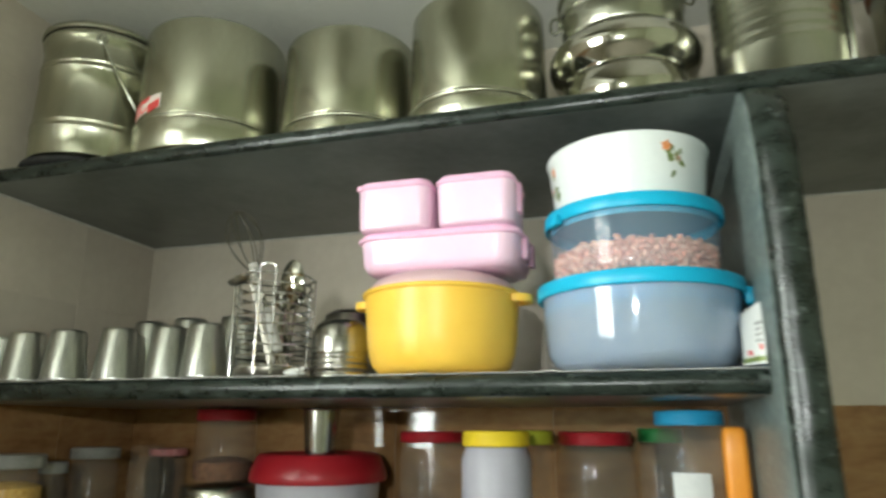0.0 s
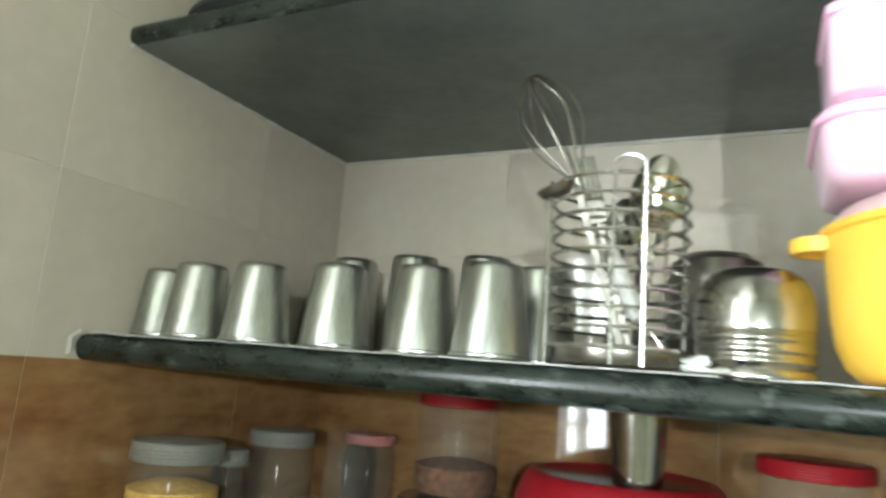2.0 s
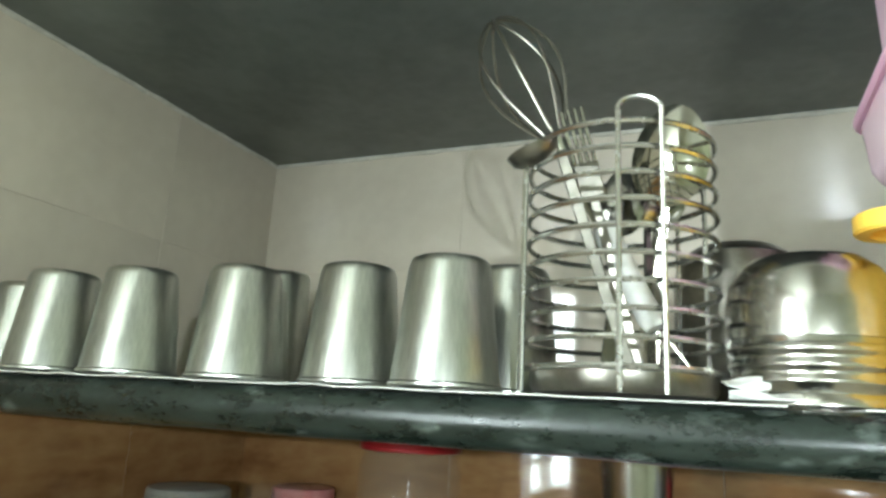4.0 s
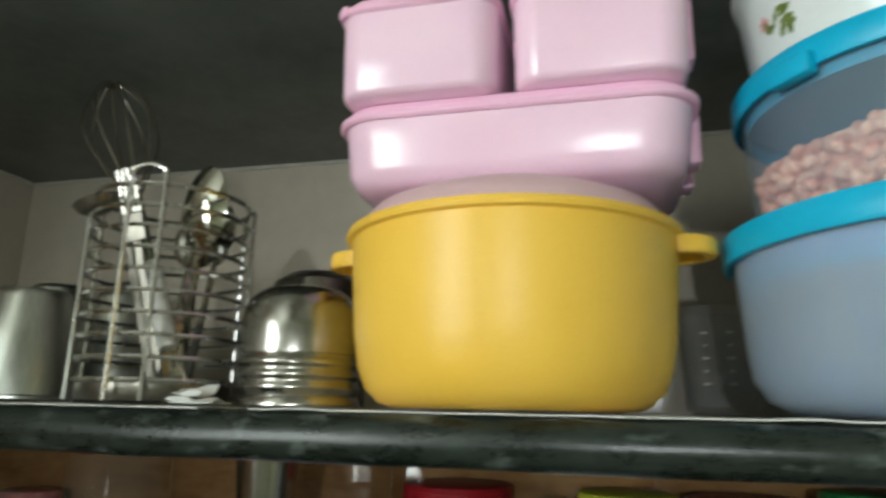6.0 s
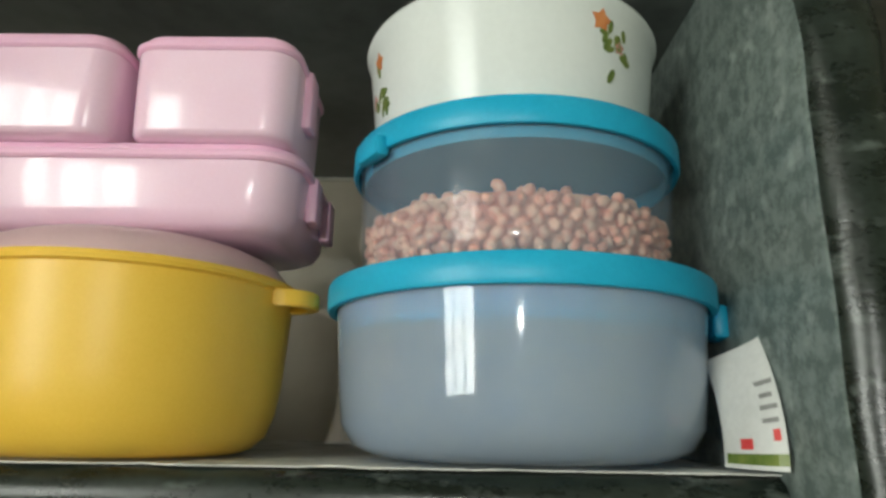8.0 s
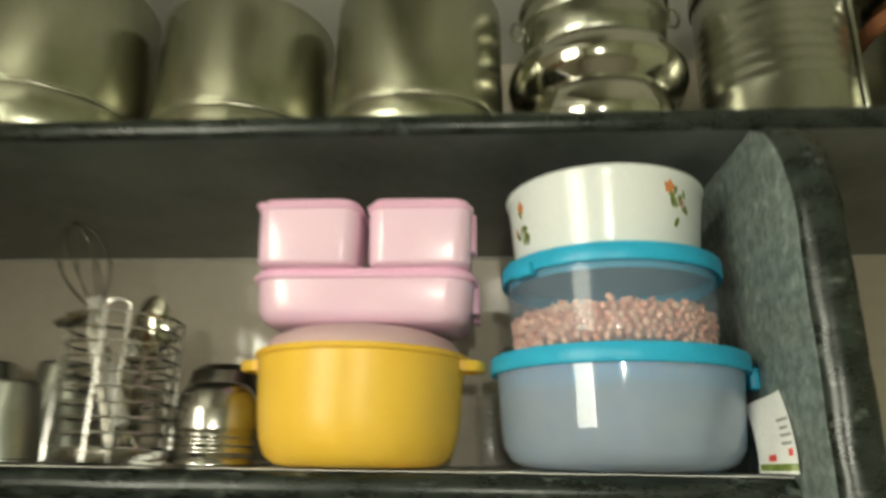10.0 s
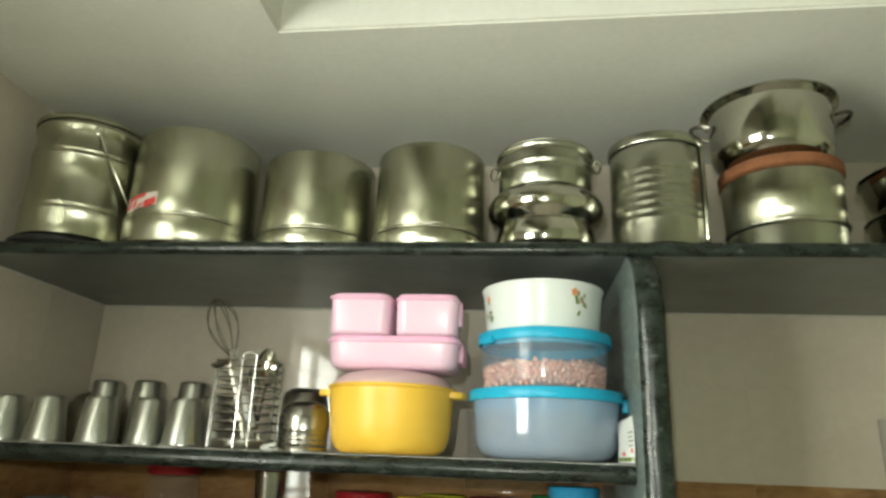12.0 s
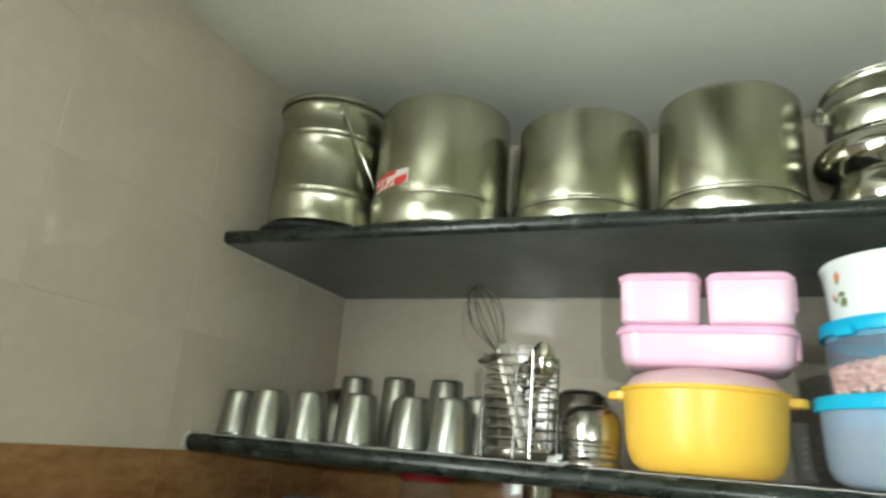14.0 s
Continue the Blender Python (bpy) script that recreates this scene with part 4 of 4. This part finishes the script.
leaflet = thing("leaflet", placed(1.178, 0.022, MZ, 0.98, 0.92), "curled white printed leaflet with a green foot against the slab", "leaflet")
bm = bmesh.new()
grid = []
for i in range(9):
    u = i / 8
    row = []
    for k in range(9):
        v = k / 8
        row.append((-0.012 + 0.019 * u + 0.004 * v, -0.032 + 0.036 * (1 - u) ** 2 + 0.030 * v * v, 0.0005 + 0.078 * v - 0.012 * v * (1 - u)))
    grid.append(row)
fr = [[bm.verts.new(p) for p in row] for row in grid]
bk = [[bm.verts.new((p[0], p[1] + 0.0007, p[2])) for p in row] for row in grid]
for i in range(8):
    for k in range(8):
        bm.faces.new((fr[i][k], fr[i + 1][k], fr[i + 1][k + 1], fr[i][k + 1]))
        bm.faces.new((bk[i][k], bk[i][k + 1], bk[i + 1][k + 1], bk[i + 1][k]))
for i in range(8):
    for e in (0, 8):
        bm.faces.new((fr[i][e], fr[i + 1][e], bk[i + 1][e], bk[i][e]))
        bm.faces.new((fr[e][i], fr[e][i + 1], bk[e][i + 1], bk[e][i]))
bmesh.ops.recalc_face_normals(bm, faces=bm.faces)
part("sheet", bm, PRINT, leaflet)
for v, u0, u1, m in ((0.66, 0.55, 0.90, INK), (0.56, 0.58, 0.82, INK), (0.47, 0.55, 0.88, INK), (0.26, 0.70, 0.84, RED_PRINT), (0.37, 0.55, 0.85, INK), (0.20, 0.20, 0.36, RED_PRINT), (0.08, 0.02, 0.98, LEAF_PRINT)):
    bm = bmesh.new()
    pts = []
    for i in range(5):
        u = u0 + (u1 - u0) * i / 4
        for dv in (-0.018, 0.018):
            w = v + dv * (1 if m is INK else 2.4)
            pts.append(bm.verts.new((-0.012 + 0.019 * u + 0.004 * w, -0.0326 + 0.036 * (1 - u) ** 2 + 0.030 * w * w, 0.0005 + 0.078 * w - 0.012 * w * (1 - u))))
    for i in range(4):
        bm.faces.new((pts[2 * i], pts[2 * i + 2], pts[2 * i + 3], pts[2 * i + 1]))
    ext = bmesh.ops.extrude_face_region(bm, geom=bm.faces[:])
    for vtx in ext["geom"]:
        if isinstance(vtx, bmesh.types.BMVert):
            vtx.co.y -= 0.0003
    bmesh.ops.recalc_face_normals(bm, faces=bm.faces)
    part("print_bar", bm, m, leaflet, smooth=0)

# ---------------------------------------------------------------- lower shelf: jars


def jar(x, y, r, top, lid_mat, lid_h, fill_mat, fill, label, shoulder=0.012, body_mat=None, z=LOW, lid_r=None):
    """A clear jar with a screw lid; fill is the share of the body that is full."""
    t = thing("jar", (x, y, z), label, "jar", "food jars on the lower shelf")
    h = top - z
    hb = h - lid_h
    lr = lid_r or r * 0.97
    part("body", lathe([(0, 0), (r - 0.006, 0), (r - 0.001, 0.004), (r, 0.010), (r, hb - shoulder - 0.006), (r - 0.004, hb - shoulder * 0.5), (lr - 0.004, hb - 0.001), (lr - 0.006, hb - 0.001), (r - 0.006, hb - shoulder * 0.6), (r - 0.0022, hb - shoulder - 0.008), (r - 0.0022, 0.012), (r - 0.007, 0.005), (0, 0.004)], 40), body_mat or CLEAR, t)
    if fill > 0:
        rows = [(0, 0.0046), (r - 0.0075, 0.0052), (r - 0.0028, 0.013), (r - 0.0028, 0.013 + (hb - shoulder - 0.03) * fill), (r * 0.5, 0.020 + (hb - shoulder - 0.03) * fill), (0, 0.022 + (hb - shoulder - 0.03) * fill)]
        part("contents", lathe(rows, 32), fill_mat, t)
    prof = [(lr - 0.002, hb), (lr, hb + 0.001)]
    for k in range(4):
        zz = hb + lid_h * (0.15 + 0.17 * k)
        prof += [(lr, zz), (lr + 0.0007, zz + lid_h * 0.05), (lr, zz + lid_h * 0.10)]
    prof += [(lr, h - 0.003), (lr - 0.0012, h - 0.0008), (lr - 0.004, h), (0, h)]
    part("lid", lathe(prof, 48), lid_mat, t, "screw lid")
    return t


jar(0.053, 0.111, 0.052, 1.291, GREY_LID, 0.022, PASTA, 1.0, "clear jar of yellow pasta with a greyish white lid")
jar(0.052, 0.198, 0.024, 1.276, GREY_LID, 0.020, LENTIL, 0.4, "slim clear jar with a greyish white lid")
jar(0.072, 0.270, 0.044, 1.298, GREY_LID, 0.020, LENTIL, 0.55, "clear jar of pale lentils with a greyish lid")
jar(0.146, 0.318, 0.032, 1.302, CLEAR, 0.018, SPICE, 0.45, "clear spice jar with a clear lid")
jar(0.131, 0.399, 0.038, 1.293, ROSE_PRINT, 0.014, MILKY, 0.5, "clear jar with a dusty pink lid")
box_tin = thing("steel_tin", (0.288, 0.354, LOW), "low round steel tin under a glass jar", "tin")
part("body", lathe([(0, 0), (0.068, 0), (0.070, 0.004), (0.070, 0.165), (0.068, 0.168), (0, 0.168)], 48), STEEL, box_tin)
part("lid", lathe([(0.0705, 0.150), (0.0725, 0.152), (0.0725, 0.172), (0.069, 0.177), (0, 0.180)], 48), STEEL, box_tin)
jar(0.2885, 0.355, 0.056, 1.367, RED, 0.020, SPICE, 0.35, "clear spice jar with a red lid on a steel tin", z=LOW + 0.1805)
tub = thing("plastic_tub", placed(0.506, 0.317, LOW, 0.96, 1.067), "large milky plastic tub with a wide red lid", "tub")
part("body", lathe([(0, 0), (0.094, 0), (0.100, 0.006), (0.110, 0.190), (0.107, 0.190), (0.097, 0.010), (0, 0.006)], 64), MILKY, tub)
part("lid", lathe([(0.112, 0.180), (0.121, 0.180), (0.123, 0.184), (0.121, 0.196), (0.112, 0.216), (0.106, 0.222), (0.098, 0.223), (0.092, 0.219), (0, 0.219)], 72), RED, tub, "wide stepped red lid")
cup = thing("tumbler", placed(0.532, 0.265, LOW + 0.2339, 1.0, 0.91), "upright flared steel tumbler standing on the red tub lid", "tumbler")
part("wall", lathe([(0.0242, 0.0022), (0.0250, 0.003), (0.0305, 0.081), (0.0292, 0.081), (0.0236, 0.0035), (0.0242, 0.0022)], 40), STEEL_SOFT, cup)
part("rim", lathe([(0.0292, 0.0811), (0.0306, 0.0811), (0.0335, 0.0840), (0.0332, 0.0852), (0.0322, 0.0855), (0.0292, 0.0830), (0.0292, 0.0811)], 40), STEEL, cup, "flared rolled rim")
part("base", lathe([(0, 0), (0.0228, 0), (0.0240, 0.0021), (0.0234, 0.0034), (0, 0.003)], 40), STEEL, cup)
jar(0.697, 0.368, 0.059, 1.329, RED, 0.018, LENTIL, 0.12, "nearly empty clear jar with a red lid")
jar(0.845, 0.200, 0.050, 1.332, LEMON, 0.022, MILKY, 0.85, "milky jar of flour with a yellow lid", body_mat=MILKY)
jar(0.866, 0.330, 0.046, 1.332, LIME, 0.022, LENTIL, 0.6, "clear jar with a lime coloured lid")
jar(0.976, 0.336, 0.063, 1.330, RED, 0.020, SPICE, 0.45, "round shouldered jar of dark spice with a red lid", shoulder=0.030, lid_r=0.058)
jar(1.076, 0.385, 0.036, 1.336, GREEN, 0.022, MILKY, 0.7, "small jar with a dark green lid")
tall = jar(1.113, 0.223, 0.047, 1.360, SKY_LID, 0.020, MILKY, 0.3, "tall clear jar with a blue lid and a pale label")
bm = bmesh.new()
cols = []
for k in range(9):
    a = radians(-125 + 60 * k / 8)
    cols.append([bm.verts.new((rr * math.cos(a), rr * math.sin(a), z)) for rr, z in ((0.0476, 0.10), (0.0476, 0.225), (0.0472, 0.225), (0.0472, 0.10))])
for a, b in zip(cols, cols[1:]):
    for k in range(4):
        bm.faces.new((a[k], b[k], b[(k + 1) % 4], a[(k + 1) % 4]))
bmesh.ops.recalc_face_normals(bm, faces=bm.faces)
part("paper_label", bm, PRINT, tall, "pale blank label")
stick = thing("gas_lighter", (1.166, 0.190, LOW), "orange plastic gas lighter standing on end", "lighter")
part("grip", loft_rect([(0.011, 0.008, 0.006, 0), (0.0145, 0.011, 0.008, 0.004), (0.0155, 0.012, 0.009, 0.25), (0.0150, 0.0115, 0.009, 0.276), (0.0125, 0.0095, 0.008, 0.282), (0.007, 0.005, 0.004, 0.284)]), ORANGE, stick)

# ---------------------------------------------------------------- peanuts
rnd = random.Random(4)
nut_bm = bmesh.new()
bmesh.ops.create_icosphere(nut_bm, subdivisions=2, radius=1.0, matrix=Matrix.Diagonal((0.0050, 0.0038, 0.0036, 1)))
nut_me = finish("peanut", nut_bm, NUT)
part("contents", lathe([(0, 0.0045), (0.088, 0.0045), (0.0960, 0.014), (0.0985, 0.041), (0, 0.043)], 48), NUT, nuts_box, "reddish shelled peanuts")
for layer in range(6):
    z = 0.0085 + layer * 0.0070
    n = 66 if layer < 5 else 120
    for k in range(n):
        if layer < 5:
            a = 2 * math.pi * (k + 0.5 * (layer % 2) + rnd.uniform(-0.25, 0.25)) / n
            rr = 0.0975 + 0.003 * z / 0.04 + rnd.uniform(-0.0012, 0.0008)
            if math.sin(a) > 0.05:
                continue
        else:
            a, rr = rnd.uniform(0, 2 * math.pi), 0.0985 * math.sqrt(rnd.uniform(0.3, 1))
            z = 0.0425
        ob = new("peanut", nut_me)
        ob.parent = nuts_box
        ob.matrix_basis = Matrix.Translation((rr * math.cos(a), rr * math.sin(a), z + rnd.uniform(-0.0024, 0.0024))) @ pose(0, 0, 0, rnd.uniform(0, 360), rnd.uniform(0, 360), rnd.uniform(0, 360))

# ---------------------------------------------------------------- wall tiles
PITCH_Z, PITCH_H, Z_EDGE = 0.192, 0.300, 1.373


def tile_mesh(name, w, h, d, m):
    return finish(name, box(-w / 2, -d, -h / 2, w / 2, 0.0, h / 2, 0.0004, 1), m, 0)


T_CREAM = tile_mesh("tile", PITCH_H - 0.0005, PITCH_Z - 0.0007, 0.003, TILE)
T_BROWN = tile_mesh("tile", PITCH_H - 0.0005, PITCH_Z - 0.0007, 0.003, TILE_BROWN)
for i in range(10):
    x = 0.148 + PITCH_H * i
    if x > EAST - 0.1:
        continue
    for k in range(-2, 4):
        ob = new("tile", T_BROWN if k < 0 else T_CREAM)
        ob.parent = wall_north
        ob.matrix_basis = Matrix.Translation((x, BACK + 0.003, Z_EDGE + PITCH_Z * (k + 0.5))) @ pose(0, 0, 0, 0, 180 * (i % 2), 0)
for i in range(4):
    y = 0.10 - PITCH_H * i
    for k in range(-2, 4):
        ob = new("tile", T_BROWN if k < 0 else T_CREAM)
        ob.parent = wall_west
        ob.matrix_basis = Matrix.Translation((-0.003, y, Z_EDGE + PITCH_Z * (k + 0.5))) @ pose(0, 0, 0, 0, 0, 90)
CUT = BACK - 0.25
C_CREAM = tile_mesh("tile", CUT - 0.0005, PITCH_Z - 0.0007, 0.003, TILE)
C_BROWN = tile_mesh("tile", CUT - 0.0005, PITCH_Z - 0.0007, 0.003, TILE_BROWN)
for k in range(-2, 4):
    ob = new("tile", C_BROWN if k < 0 else C_CREAM)
    ob.parent = wall_west
    ob.matrix_basis = Matrix.Translation((-0.003, 0.25 + CUT / 2, Z_EDGE + PITCH_Z * (k + 0.5))) @ pose(0, 0, 0, 0, 0, 90)
